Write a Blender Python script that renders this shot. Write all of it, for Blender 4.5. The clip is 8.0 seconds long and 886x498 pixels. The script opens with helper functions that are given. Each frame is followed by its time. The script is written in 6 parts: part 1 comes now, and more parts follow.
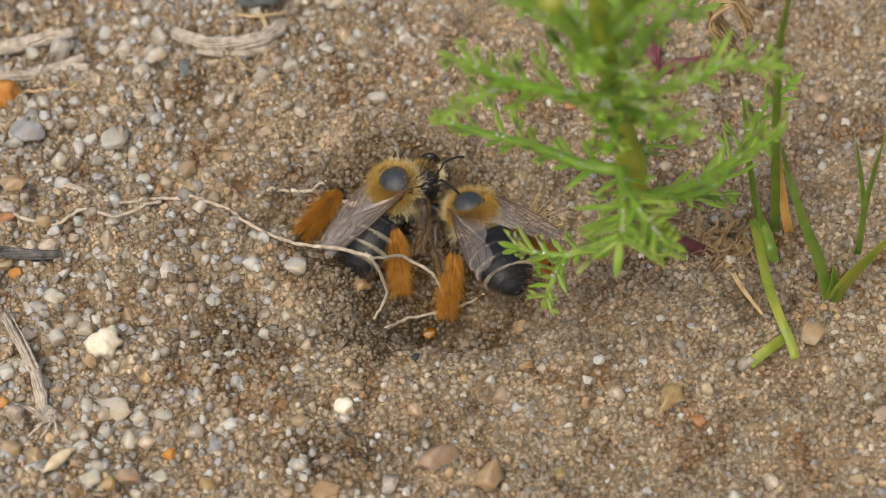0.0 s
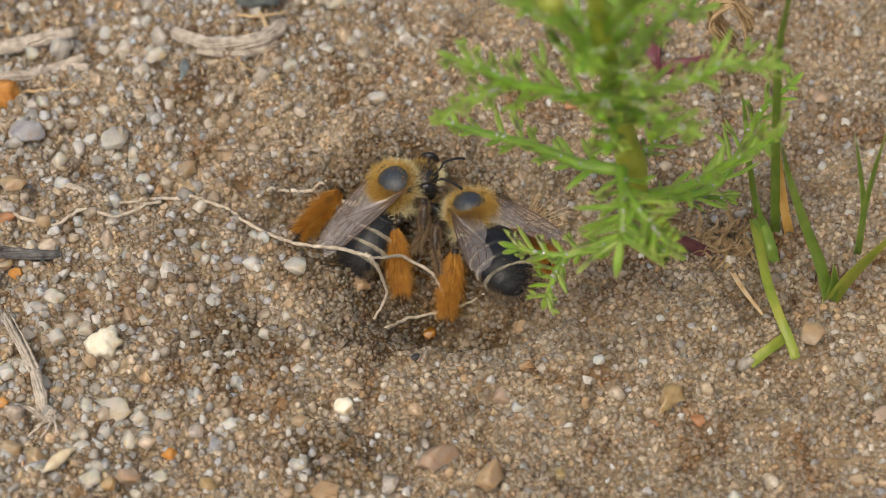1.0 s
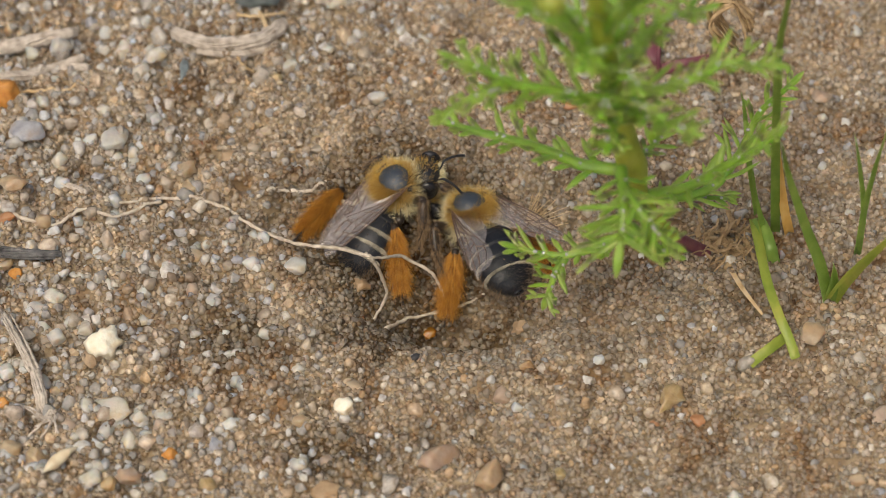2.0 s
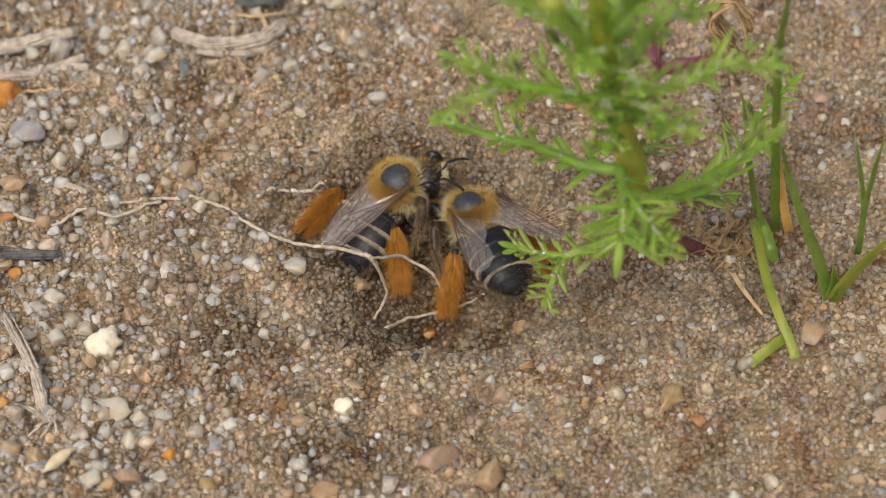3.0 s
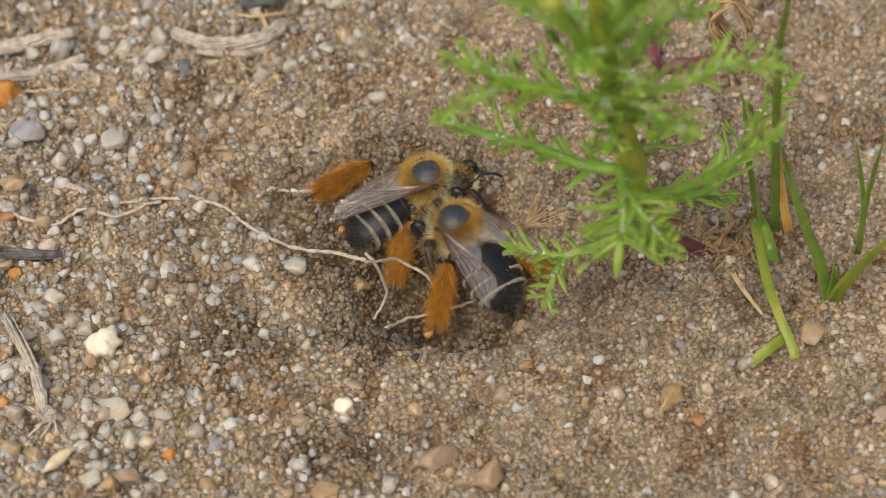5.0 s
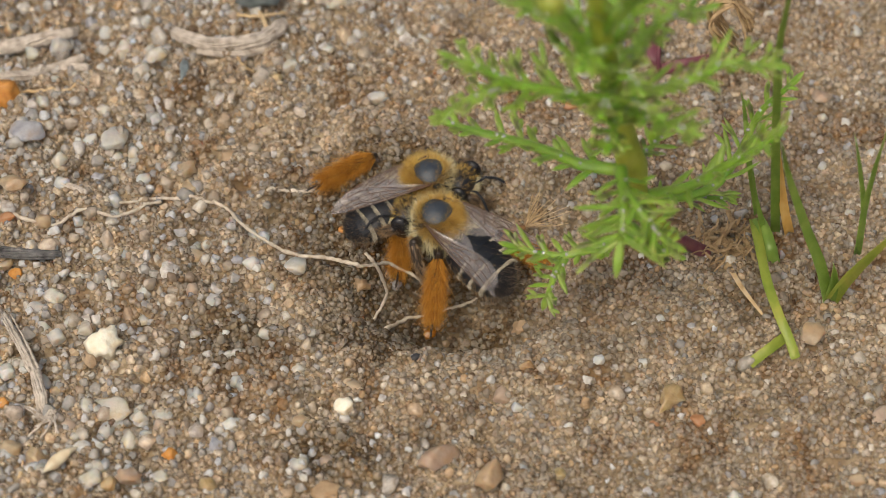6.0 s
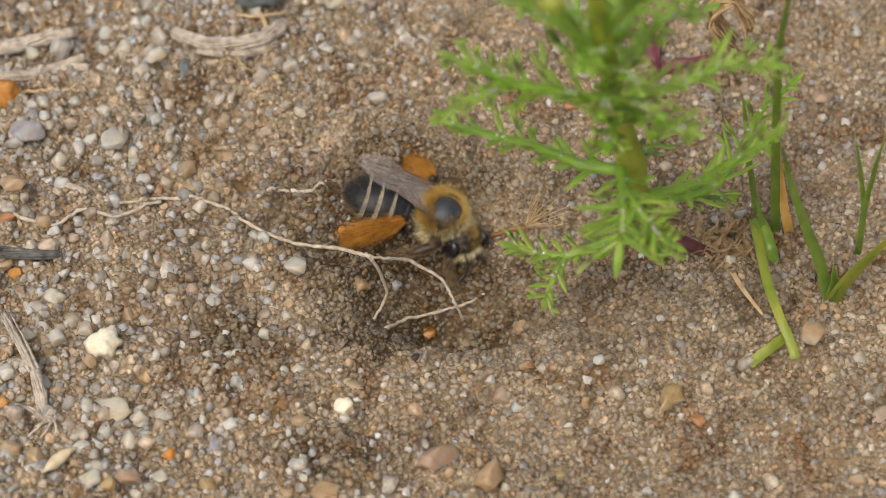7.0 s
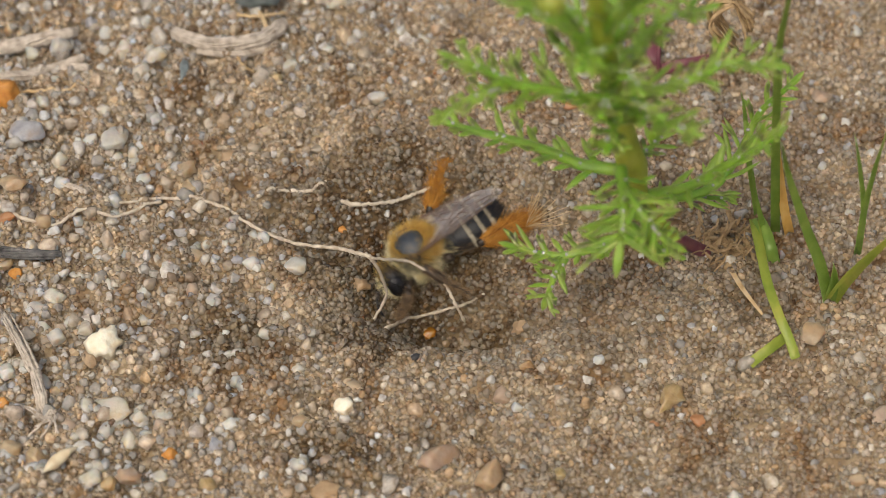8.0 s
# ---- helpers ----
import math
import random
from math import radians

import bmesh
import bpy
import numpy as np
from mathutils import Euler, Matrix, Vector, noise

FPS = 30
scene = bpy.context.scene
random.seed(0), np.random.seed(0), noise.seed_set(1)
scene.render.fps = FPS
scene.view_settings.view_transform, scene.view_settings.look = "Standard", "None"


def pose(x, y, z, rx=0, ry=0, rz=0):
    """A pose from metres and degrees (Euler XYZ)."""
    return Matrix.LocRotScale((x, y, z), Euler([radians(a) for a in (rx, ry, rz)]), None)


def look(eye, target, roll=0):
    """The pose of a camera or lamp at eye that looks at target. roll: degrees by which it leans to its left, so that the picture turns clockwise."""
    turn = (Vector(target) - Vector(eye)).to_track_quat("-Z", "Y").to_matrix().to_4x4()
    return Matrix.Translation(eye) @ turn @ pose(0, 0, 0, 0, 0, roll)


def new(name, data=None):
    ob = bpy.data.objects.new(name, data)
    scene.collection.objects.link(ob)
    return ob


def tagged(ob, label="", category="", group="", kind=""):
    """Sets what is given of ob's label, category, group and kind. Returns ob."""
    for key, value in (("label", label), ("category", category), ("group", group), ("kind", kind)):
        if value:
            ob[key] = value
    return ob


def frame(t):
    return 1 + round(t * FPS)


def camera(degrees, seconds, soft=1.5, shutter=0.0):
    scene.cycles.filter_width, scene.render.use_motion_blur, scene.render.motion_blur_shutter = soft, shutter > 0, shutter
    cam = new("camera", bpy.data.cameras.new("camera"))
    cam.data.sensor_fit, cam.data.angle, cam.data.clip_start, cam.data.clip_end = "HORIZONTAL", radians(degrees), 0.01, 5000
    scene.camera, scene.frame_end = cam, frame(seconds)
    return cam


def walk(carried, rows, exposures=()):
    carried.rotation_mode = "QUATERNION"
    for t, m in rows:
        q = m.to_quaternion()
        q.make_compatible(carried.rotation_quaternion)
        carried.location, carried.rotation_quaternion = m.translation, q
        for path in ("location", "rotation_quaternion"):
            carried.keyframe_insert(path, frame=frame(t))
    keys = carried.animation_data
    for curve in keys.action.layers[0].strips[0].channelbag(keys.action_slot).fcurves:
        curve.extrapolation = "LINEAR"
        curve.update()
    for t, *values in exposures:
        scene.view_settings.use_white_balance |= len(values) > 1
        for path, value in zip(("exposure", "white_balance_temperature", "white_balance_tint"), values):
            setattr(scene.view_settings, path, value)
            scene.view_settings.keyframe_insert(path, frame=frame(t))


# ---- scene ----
MM = 0.001                       # everything below is laid out in millimetres
EYE = (0.0, -131.14, 167.85)     # a close-up lens, a hand and a half from the bees
cam = camera(20.0, 8.0, soft=0.45, shutter=0.4)
cam.data.dof.use_dof = True
cam.data.dof.focus_distance = 0.2098
cam.data.dof.aperture_fstop = 34.0
view = look([v * MM for v in EYE], (0, 0, 0))
walk(cam, [(0.0, view), (8.0, view)], exposures=[(0.0, -0.15, 7050, 9), (8.0, -0.15, 7050, 9)])

# ---- overcast daylight ----
world = bpy.data.worlds.new("overcast_sky")
scene.world = world
world.use_nodes = True
wn = world.node_tree.nodes
sky = wn.new("ShaderNodeTexSky")
sky.sky_type = "NISHITA"
sky.sun_disc = False
sky.sun_elevation, sky.sun_rotation = radians(62), radians(209)
sky.dust_density, sky.air_density = 8.0, 1.0
wn["Background"].inputs["Strength"].default_value = 0.112
world.node_tree.links.new(sky.outputs[0], wn["Background"].inputs["Color"])
sun = new("sun", bpy.data.lights.new("sun", "SUN"))
sun.data.energy, sun.data.angle, sun.data.color = 1.3, radians(30), (1.0, 0.97, 0.93)
sun.matrix_world = look((-0.28, -0.48, 1.05), (0, 0, 0))


# ---- materials ----
def mat(name, colours, scale=800.0, rough=0.6, random_by="", bump=0.0, bump_scale=2500.0, spec=0.5, sss=0.0,
        coat=0.0, transmission=0.0, second=None, detail=6.0, metal=0.0, stain=None, glassy=None):
    """A surface: a ramp over noise (or over chance per piece), a second tint in large patches, fine relief."""
    m = bpy.data.materials.new(name)
    m.use_nodes = True
    n, l = m.node_tree.nodes, m.node_tree.links
    b = n["Principled BSDF"]
    b.inputs["Roughness"].default_value, b.inputs["Specular IOR Level"].default_value = rough, spec
    b.inputs["Metallic"].default_value = metal
    b.inputs["Coat Weight"].default_value = coat
    b.inputs["Transmission Weight"].default_value = transmission
    tc = n.new("ShaderNodeTexCoord")
    noise_a = n.new("ShaderNodeTexNoise")
    noise_a.inputs["Scale"].default_value, noise_a.inputs["Detail"].default_value = scale, detail
    l.new(tc.outputs["Object"], noise_a.inputs["Vector"])
    ramp = n.new("ShaderNodeValToRGB")
    e = ramp.color_ramp.elements
    while len(e) < len(colours):
        e.new(0.5)
    for k, c in enumerate(colours):
        e[k].position = k / max(1, len(colours) - 1) if random_by else 0.25 + 0.5 * k / max(1, len(colours) - 1)
        e[k].color = (*c, 1)
    if random_by:
        src = n.new("ShaderNodeNewGeometry" if random_by == "island" else "ShaderNodeObjectInfo")
        l.new(src.outputs["Random Per Island" if random_by == "island" else "Random"], ramp.inputs[0])
    else:
        l.new(noise_a.outputs["Fac"], ramp.inputs[0])
    out = ramp.outputs[0]
    if random_by:
        mottle = n.new("ShaderNodeMix")
        mottle.data_type, mottle.blend_type = "RGBA", "OVERLAY"
        mottle.inputs["Factor"].default_value = 0.75
        l.new(out, mottle.inputs["A"])
        l.new(noise_a.outputs["Fac"], mottle.inputs["B"])
        out = mottle.outputs["Result"]
    if stain:
        tint, patch_scale, low, high = stain
        patch = n.new("ShaderNodeTexNoise")
        patch.inputs["Scale"].default_value, patch.inputs["Detail"].default_value = patch_scale, 5.0
        patch.inputs["Distortion"].default_value = 0.6
        l.new(tc.outputs["Object"], patch.inputs["Vector"])
        spread = n.new("ShaderNodeMapRange")
        spread.inputs["From Min"].default_value, spread.inputs["From Max"].default_value = low, high
        l.new(patch.outputs["Fac"], spread.inputs["Value"])
        rusty = n.new("ShaderNodeMix")
        rusty.data_type, rusty.blend_type = "RGBA", "MULTIPLY"
        l.new(spread.outputs[0], rusty.inputs["Factor"])
        l.new(out, rusty.inputs["A"])
        rusty.inputs["B"].default_value = (*tint, 1)
        out = rusty.outputs["Result"]
    if second:
        tint, big_scale, low, high = second[:4]
        big = n.new("ShaderNodeTexNoise")
        big.inputs["Scale"].default_value, big.inputs["Detail"].default_value = big_scale, 4.0
        l.new(tc.outputs["Object"], big.inputs["Vector"])
        rng = n.new("ShaderNodeMapRange")
        rng.inputs["From Min"].default_value, rng.inputs["From Max"].default_value = low, high
        l.new(big.outputs["Fac"], rng.inputs["Value"])
        mix = n.new("ShaderNodeMix")
        mix.data_type, mix.blend_type = "RGBA", "MULTIPLY"
        fac = rng.outputs[0]
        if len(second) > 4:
            # irregular patches: damp dug-up sand, plus the hollow's shade put into the colour
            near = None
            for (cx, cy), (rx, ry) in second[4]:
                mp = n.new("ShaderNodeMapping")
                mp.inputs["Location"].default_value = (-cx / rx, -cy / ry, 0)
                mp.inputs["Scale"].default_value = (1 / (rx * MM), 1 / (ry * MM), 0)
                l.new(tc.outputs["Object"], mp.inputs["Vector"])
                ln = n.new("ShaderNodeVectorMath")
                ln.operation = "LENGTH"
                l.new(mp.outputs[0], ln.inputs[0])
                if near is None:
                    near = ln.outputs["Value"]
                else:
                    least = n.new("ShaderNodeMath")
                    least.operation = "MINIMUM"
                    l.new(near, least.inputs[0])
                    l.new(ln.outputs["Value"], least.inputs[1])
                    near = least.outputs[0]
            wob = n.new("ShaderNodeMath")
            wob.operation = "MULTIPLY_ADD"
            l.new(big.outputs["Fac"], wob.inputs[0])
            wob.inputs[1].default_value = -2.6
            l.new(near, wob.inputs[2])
            wet_shaded = n.new("ShaderNodeMapRange")
            wet_shaded.inputs["From Min"].default_value, wet_shaded.inputs["From Max"].default_value = -0.1, -0.75
            l.new(wob.outputs[0], wet_shaded.inputs["Value"])
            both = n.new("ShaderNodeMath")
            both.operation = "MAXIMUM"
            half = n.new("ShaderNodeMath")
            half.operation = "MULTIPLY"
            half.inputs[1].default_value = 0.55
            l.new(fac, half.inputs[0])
            l.new(wet_shaded.outputs[0], both.inputs[0])
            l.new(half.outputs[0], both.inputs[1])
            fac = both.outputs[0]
        l.new(fac, mix.inputs["Factor"])
        l.new(out, mix.inputs["A"])
        mix.inputs["B"].default_value = (*tint, 1)
        out = mix.outputs["Result"]
    if glassy:
        # some grains are clear quartz, others cloudy: chance per grain, apart from its colour
        spin, part_of, clear = n.new("ShaderNodeMath"), n.new("ShaderNodeMath"), n.new("ShaderNodeMapRange")
        spin.operation, part_of.operation = "MULTIPLY", "FRACT"
        spin.inputs[1].default_value = 37.7
        l.new(src.outputs["Random Per Island"], spin.inputs[0])
        l.new(spin.outputs[0], part_of.inputs[0])
        clear.inputs["From Min"].default_value, clear.inputs["From Max"].default_value = glassy[0], glassy[1]
        clear.inputs["To Max"].default_value = glassy[2]
        l.new(part_of.outputs[0], clear.inputs["Value"])
        l.new(clear.outputs[0], b.inputs["Transmission Weight"])
        paler = n.new("ShaderNodeMix")
        paler.data_type = "RGBA"
        weight = n.new("ShaderNodeMath")
        weight.operation = "MULTIPLY"
        weight.inputs[1].default_value = 0.8
        l.new(clear.outputs[0], weight.inputs[0])
        l.new(weight.outputs[0], paler.inputs["Factor"])
        l.new(out, paler.inputs["A"])
        paler.inputs["B"].default_value = (*glassy[3], 1)
        out = paler.outputs["Result"]
    l.new(out, b.inputs["Base Color"])
    if sss:
        b.inputs["Subsurface Weight"].default_value = sss
        if glassy:
            b.subsurface_method = "BURLEY"      # light passes from grain to grain
        b.inputs["Subsurface Radius"].default_value = (1.0, 0.78, 0.55)
        b.inputs["Subsurface Scale"].default_value = 0.0007 if glassy else 0.0005
    if bump:
        nb = n.new("ShaderNodeTexNoise")
        nb.inputs["Scale"].default_value, nb.inputs["Detail"].default_value = bump_scale, 5.0
        l.new(tc.outputs["Object"], nb.inputs["Vector"])
        bp = n.new("ShaderNodeBump")
        bp.inputs["Strength"].default_value, bp.inputs["Distance"].default_value = bump, 0.0001
        l.new(nb.outputs["Fac"], bp.inputs["Height"])
        l.new(bp.outputs[0], b.inputs["Normal"])
    return m


# damp stains; in and behind the hollow the tint also paints its shade
DAMP_SHADE = ((0.36, 0.305, 0.22), 110.0, 0.5, 0.7, (((-3.4, 0.6), (11.0, 14.0)), ((-17.0, -9.5), (5.5, 3.6)), ((-6.5, -21.0), (6.0, 4.0)), ((3.1, -5.5), (6.0, 4.2)), ((-5.0, 9.8), (6.5, 4.0))))
RUST = ((0.62, 0.49, 0.36), 190.0, 0.5, 0.66)
M_SOIL = mat("damp_sand_bed", [(0.177, 0.128, 0.083), (0.319, 0.246, 0.156), (0.393, 0.312, 0.195)], 1500, 0.85, bump=1.0, bump_scale=3500, second=DAMP_SHADE, stain=RUST)
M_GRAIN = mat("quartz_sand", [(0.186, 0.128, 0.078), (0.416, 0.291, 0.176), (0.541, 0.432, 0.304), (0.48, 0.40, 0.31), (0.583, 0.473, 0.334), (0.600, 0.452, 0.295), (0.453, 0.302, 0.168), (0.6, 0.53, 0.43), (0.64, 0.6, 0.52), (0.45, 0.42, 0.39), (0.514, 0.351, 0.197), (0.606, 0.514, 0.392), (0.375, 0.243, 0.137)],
              2600, 0.2, "island", bump=0.25, bump_scale=6000, second=DAMP_SHADE, sss=1.0, stain=RUST, glassy=(0.25, 0.8, 0.55, (0.9, 0.82, 0.7)))
M_PALE = mat("pale_quartz_sand", [(0.295, 0.266, 0.237), (0.528, 0.490, 0.432), (0.588, 0.588, 0.555), (0.533, 0.428, 0.302), (0.585, 0.585, 0.585), (0.566, 0.490, 0.393), (0.585, 0.585, 0.585), (0.472, 0.462, 0.472), (0.589, 0.445, 0.292)],
             2600, 0.18, "island", bump=0.25, bump_scale=6000, sss=1.0, glassy=(0.15, 0.7, 0.6, (0.93, 0.91, 0.88)))
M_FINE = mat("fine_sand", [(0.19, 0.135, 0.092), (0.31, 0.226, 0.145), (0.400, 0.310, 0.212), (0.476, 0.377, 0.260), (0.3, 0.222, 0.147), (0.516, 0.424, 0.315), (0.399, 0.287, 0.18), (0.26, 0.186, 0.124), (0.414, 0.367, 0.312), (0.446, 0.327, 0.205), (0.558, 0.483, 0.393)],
             3000, 0.27, "island", bump=0.25, bump_scale=6000, second=DAMP_SHADE, sss=1.0, stain=RUST, glassy=(0.35, 0.95, 0.45, (0.88, 0.8, 0.66)))


def stone_mat(name, a, b_, rough=0.5, sss=0.15, scale=900, transmission=0.0):
    m = mat(name, [a, b_, tuple(0.6 * (u + v) * 1.1 for u, v in zip(a, b_))], scale, rough, bump=0.6, bump_scale=2600, sss=sss, transmission=transmission,
            second=((0.8, 0.68, 0.54), 700.0, 0.5, 0.68))
    if transmission:
        # cloudy quartz: light goes deep into it
        m.node_tree.nodes["Principled BSDF"].inputs["Subsurface Weight"].default_value = 1.0
        m.node_tree.nodes["Principled BSDF"].inputs["Subsurface Scale"].default_value = 0.0011
    return m


STONE = {
    "white": stone_mat("white_quartz", (0.62, 0.61, 0.58), (0.8, 0.79, 0.76), 0.2, 0.8, transmission=0.25),
    "cream": stone_mat("cream_flint", (0.78, 0.71, 0.5), (0.92, 0.88, 0.74), 0.5, 0.1),
    "grey": stone_mat("grey_stone", (0.5, 0.5, 0.48), (0.66, 0.65, 0.61), 0.4, 0.6, transmission=0.3),
    "bluegrey": stone_mat("blue_grey_stone", (0.24, 0.25, 0.28), (0.38, 0.39, 0.42), 0.4, 0.4),
    "tan": stone_mat("tan_stone", (0.46, 0.33, 0.2), (0.64, 0.5, 0.34), 0.4, 0.7, transmission=0.35),
    "orange": stone_mat("orange_stone", (0.42, 0.15, 0.02), (0.58, 0.28, 0.07), 0.5, 0.1, 1600),
    "rust": stone_mat("rusty_stone", (0.32, 0.14, 0.06), (0.42, 0.22, 0.11), 0.45),
    "pink": stone_mat("pink_stone", (0.44, 0.31, 0.22), (0.56, 0.43, 0.33), 0.45, 0.6, transmission=0.25),
    "clear": stone_mat("clear_quartz", (0.62, 0.55, 0.44), (0.8, 0.75, 0.66), 0.16, 0.9, transmission=0.3),
    "brown": stone_mat("brown_stone", (0.28, 0.19, 0.11), (0.42, 0.3, 0.18), 0.35),
    "amber": stone_mat("amber_stone", (0.42, 0.16, 0.02), (0.52, 0.25, 0.05), 0.2, 0.3, transmission=0.3),
    "black": stone_mat("charcoal", (0.02, 0.02, 0.022), (0.05, 0.05, 0.055), 0.7, 0.0),
    "slate": stone_mat("dark_slate", (0.1, 0.13, 0.14), (0.2, 0.24, 0.25), 0.45, 0.0),
    "yellow": stone_mat("yellow_stone", (0.5, 0.33, 0.13), (0.66, 0.5, 0.28), 0.4, 0.6, transmission=0.35),
}
M_ROOT = mat("dry_root", [(0.34, 0.27, 0.19), (0.58, 0.51, 0.41), (0.72, 0.66, 0.56)], 1500, 0.75, bump=0.6, bump_scale=3000)
M_TWIG = mat("weathered_twig", [(0.27, 0.22, 0.17), (0.54, 0.48, 0.41), (0.74, 0.69, 0.62)], 1400, 0.8, bump=1.0, bump_scale=1800)
M_CHAR = mat("charred_wood", [(0.03, 0.03, 0.03), (0.12, 0.12, 0.12), (0.25, 0.24, 0.23)], 1300, 0.6, bump=1.0, bump_scale=2500)
M_WITHER = mat("withered_leaf", [(0.22, 0.13, 0.06), (0.42, 0.29, 0.15), (0.56, 0.42, 0.25)], 1200, 0.65, bump=0.6)
M_SEED = mat("brown_seed", [(0.16, 0.07, 0.025), (0.28, 0.14, 0.05), (0.36, 0.2, 0.08)], 900, 0.5, bump=0.5)
M_HUSK = mat("pale_husk", [(0.6, 0.46, 0.26), (0.78, 0.68, 0.48), (0.84, 0.78, 0.62)], 700, 0.5, bump=0.4, sss=0.2)
M_STRAW = mat("straw", [(0.42, 0.27, 0.12), (0.6, 0.44, 0.24), (0.68, 0.56, 0.38)], 900, 0.6, bump=0.5)
M_LEAF = mat("mayweed_green", [(0.165, 0.3, 0.042), (0.235, 0.39, 0.066), (0.33, 0.5, 0.11)], 450, 0.36, bump=0.4, bump_scale=3500, sss=0.5,
             second=((0.84, 0.92, 0.66), 160.0, 0.45, 0.7))
for k, v in (("Subsurface Weight", 1.0), ("Subsurface Scale", 0.0014), ("Subsurface Radius", (0.55, 1.0, 0.25))):
    M_LEAF.node_tree.nodes["Principled BSDF"].inputs[k].default_value = v     # light passes through thin leaves
M_STEM = mat("mayweed_stem", [(0.29, 0.36, 0.035), (0.39, 0.46, 0.06), (0.47, 0.53, 0.1)], 500, 0.45, bump=0.4, bump_scale=3000, sss=0.2)
M_GRASS = mat("grass_green", [(0.12, 0.22, 0.03), (0.18, 0.3, 0.05), (0.25, 0.36, 0.075)], 500, 0.42, bump=0.4, bump_scale=2500, sss=0.15)
M_YELLOW = mat("yellowing_grass", [(0.18, 0.27, 0.03), (0.27, 0.34, 0.05), (0.42, 0.4, 0.08)], 400, 0.45, bump=0.4, sss=0.15)
M_PURPLE = mat("purple_leaf", [(0.1, 0.022, 0.045), (0.17, 0.05, 0.07), (0.24, 0.11, 0.1)], 500, 0.5, bump=0.5)
M_ORANGE = mat("orange_blade", [(0.6, 0.32, 0.08), (0.75, 0.46, 0.13), (0.8, 0.58, 0.24)], 500, 0.5, bump=0.4)
M_CHITIN = mat("black_chitin", [(0.005, 0.006, 0.009), (0.007, 0.009, 0.013), (0.009, 0.012, 0.017), (0.011, 0.014, 0.02), (0.012, 0.015, 0.022), (0.014, 0.018, 0.025), (0.22, 0.18, 0.11)], 9000, 0.4, bump=0.5, bump_scale=7000, spec=0.45)
M_PLATE = mat("bald_back_plate", [(0.018, 0.026, 0.038), (0.034, 0.047, 0.066), (0.05, 0.066, 0.088)], 1500, 0.45, bump=0.6, bump_scale=7000, spec=0.7)
M_EYE = mat("compound_eye", [(0.01, 0.01, 0.012), (0.022, 0.022, 0.025)], 3000, 0.2, bump=0.3, bump_scale=16000)
M_LEG = mat("brown_leg", [(0.015, 0.011, 0.009), (0.045, 0.03, 0.02)], 1500, 0.4, bump=0.5)
M_VEIN = mat("wing_vein", [(0.08, 0.045, 0.03), (0.15, 0.09, 0.06)], 1500, 0.45)


def hair_mat(name, cols, rough=0.55):
    return mat(name, cols, 1500, rough, "island", spec=0.35)


H_THORAX = hair_mat("yellow_brown_fur", [(0.44, 0.25, 0.045), (0.6, 0.38, 0.075), (0.68, 0.46, 0.12), (0.74, 0.56, 0.22), (0.5, 0.28, 0.04)])
H_PALE = hair_mat("pale_yellow_fur", [(0.6, 0.52, 0.27), (0.78, 0.71, 0.43), (0.85, 0.8, 0.57), (0.68, 0.59, 0.32)])
H_SCOPA = hair_mat("orange_brush_hair", [(0.33, 0.12, 0.014), (0.55, 0.23, 0.026), (0.63, 0.3, 0.045), (0.6, 0.27, 0.036), (0.2, 0.075, 0.012), (0.55, 0.23, 0.026), (0.72, 0.43, 0.11), (0.42, 0.165, 0.018)])
H_BAND = hair_mat("pale_band_hair", [(0.36, 0.33, 0.25), (0.5, 0.46, 0.36), (0.58, 0.54, 0.44)])
H_DARK = hair_mat("dark_fringe", [(0.05, 0.038, 0.028), (0.16, 0.12, 0.08), (0.32, 0.26, 0.2)])
H_LEG = hair_mat("grey_brown_leg_hair", [(0.1, 0.06, 0.03), (0.24, 0.16, 0.09), (0.36, 0.25, 0.14)])


def wing_mat():
    m = bpy.data.materials.new("wing_membrane")
    m.use_nodes = True
    n, l = m.node_tree.nodes, m.node_tree.links
    b = n["Principled BSDF"]
    tc, tex, ramp = n.new("ShaderNodeTexCoord"), n.new("ShaderNodeTexNoise"), n.new("ShaderNodeValToRGB")
    tex.inputs["Scale"].default_value = 900
    l.new(tc.outputs["Object"], tex.inputs["Vector"])
    ramp.color_ramp.elements[0].color, ramp.color_ramp.elements[1].color = (0.36, 0.32, 0.31, 1), (0.58, 0.54, 0.53, 1)
    l.new(tex.outputs["Fac"], ramp.inputs[0])
    l.new(ramp.outputs[0], b.inputs["Base Color"])
    b.inputs["Roughness"].default_value, b.inputs["Alpha"].default_value = 0.2, 0.34
    b.inputs["Specular IOR Level"].default_value = 0.95
    bp = n.new("ShaderNodeBump")
    bp.inputs["Strength"].default_value, bp.inputs["Distance"].default_value = 0.5, 0.00015
    t2 = n.new("ShaderNodeTexNoise")
    t2.inputs["Scale"].default_value = 1400
    l.new(tc.outputs["Object"], t2.inputs["Vector"])
    l.new(t2.outputs["Fac"], bp.inputs["Height"])
    l.new(bp.outputs[0], b.inputs["Normal"])
    return m


M_WING = wing_mat()
M_DEW = mat("dew_drop", [(0.9, 0.92, 0.92), (0.95, 0.95, 0.95)], 500, 0.08, transmission=0.6)


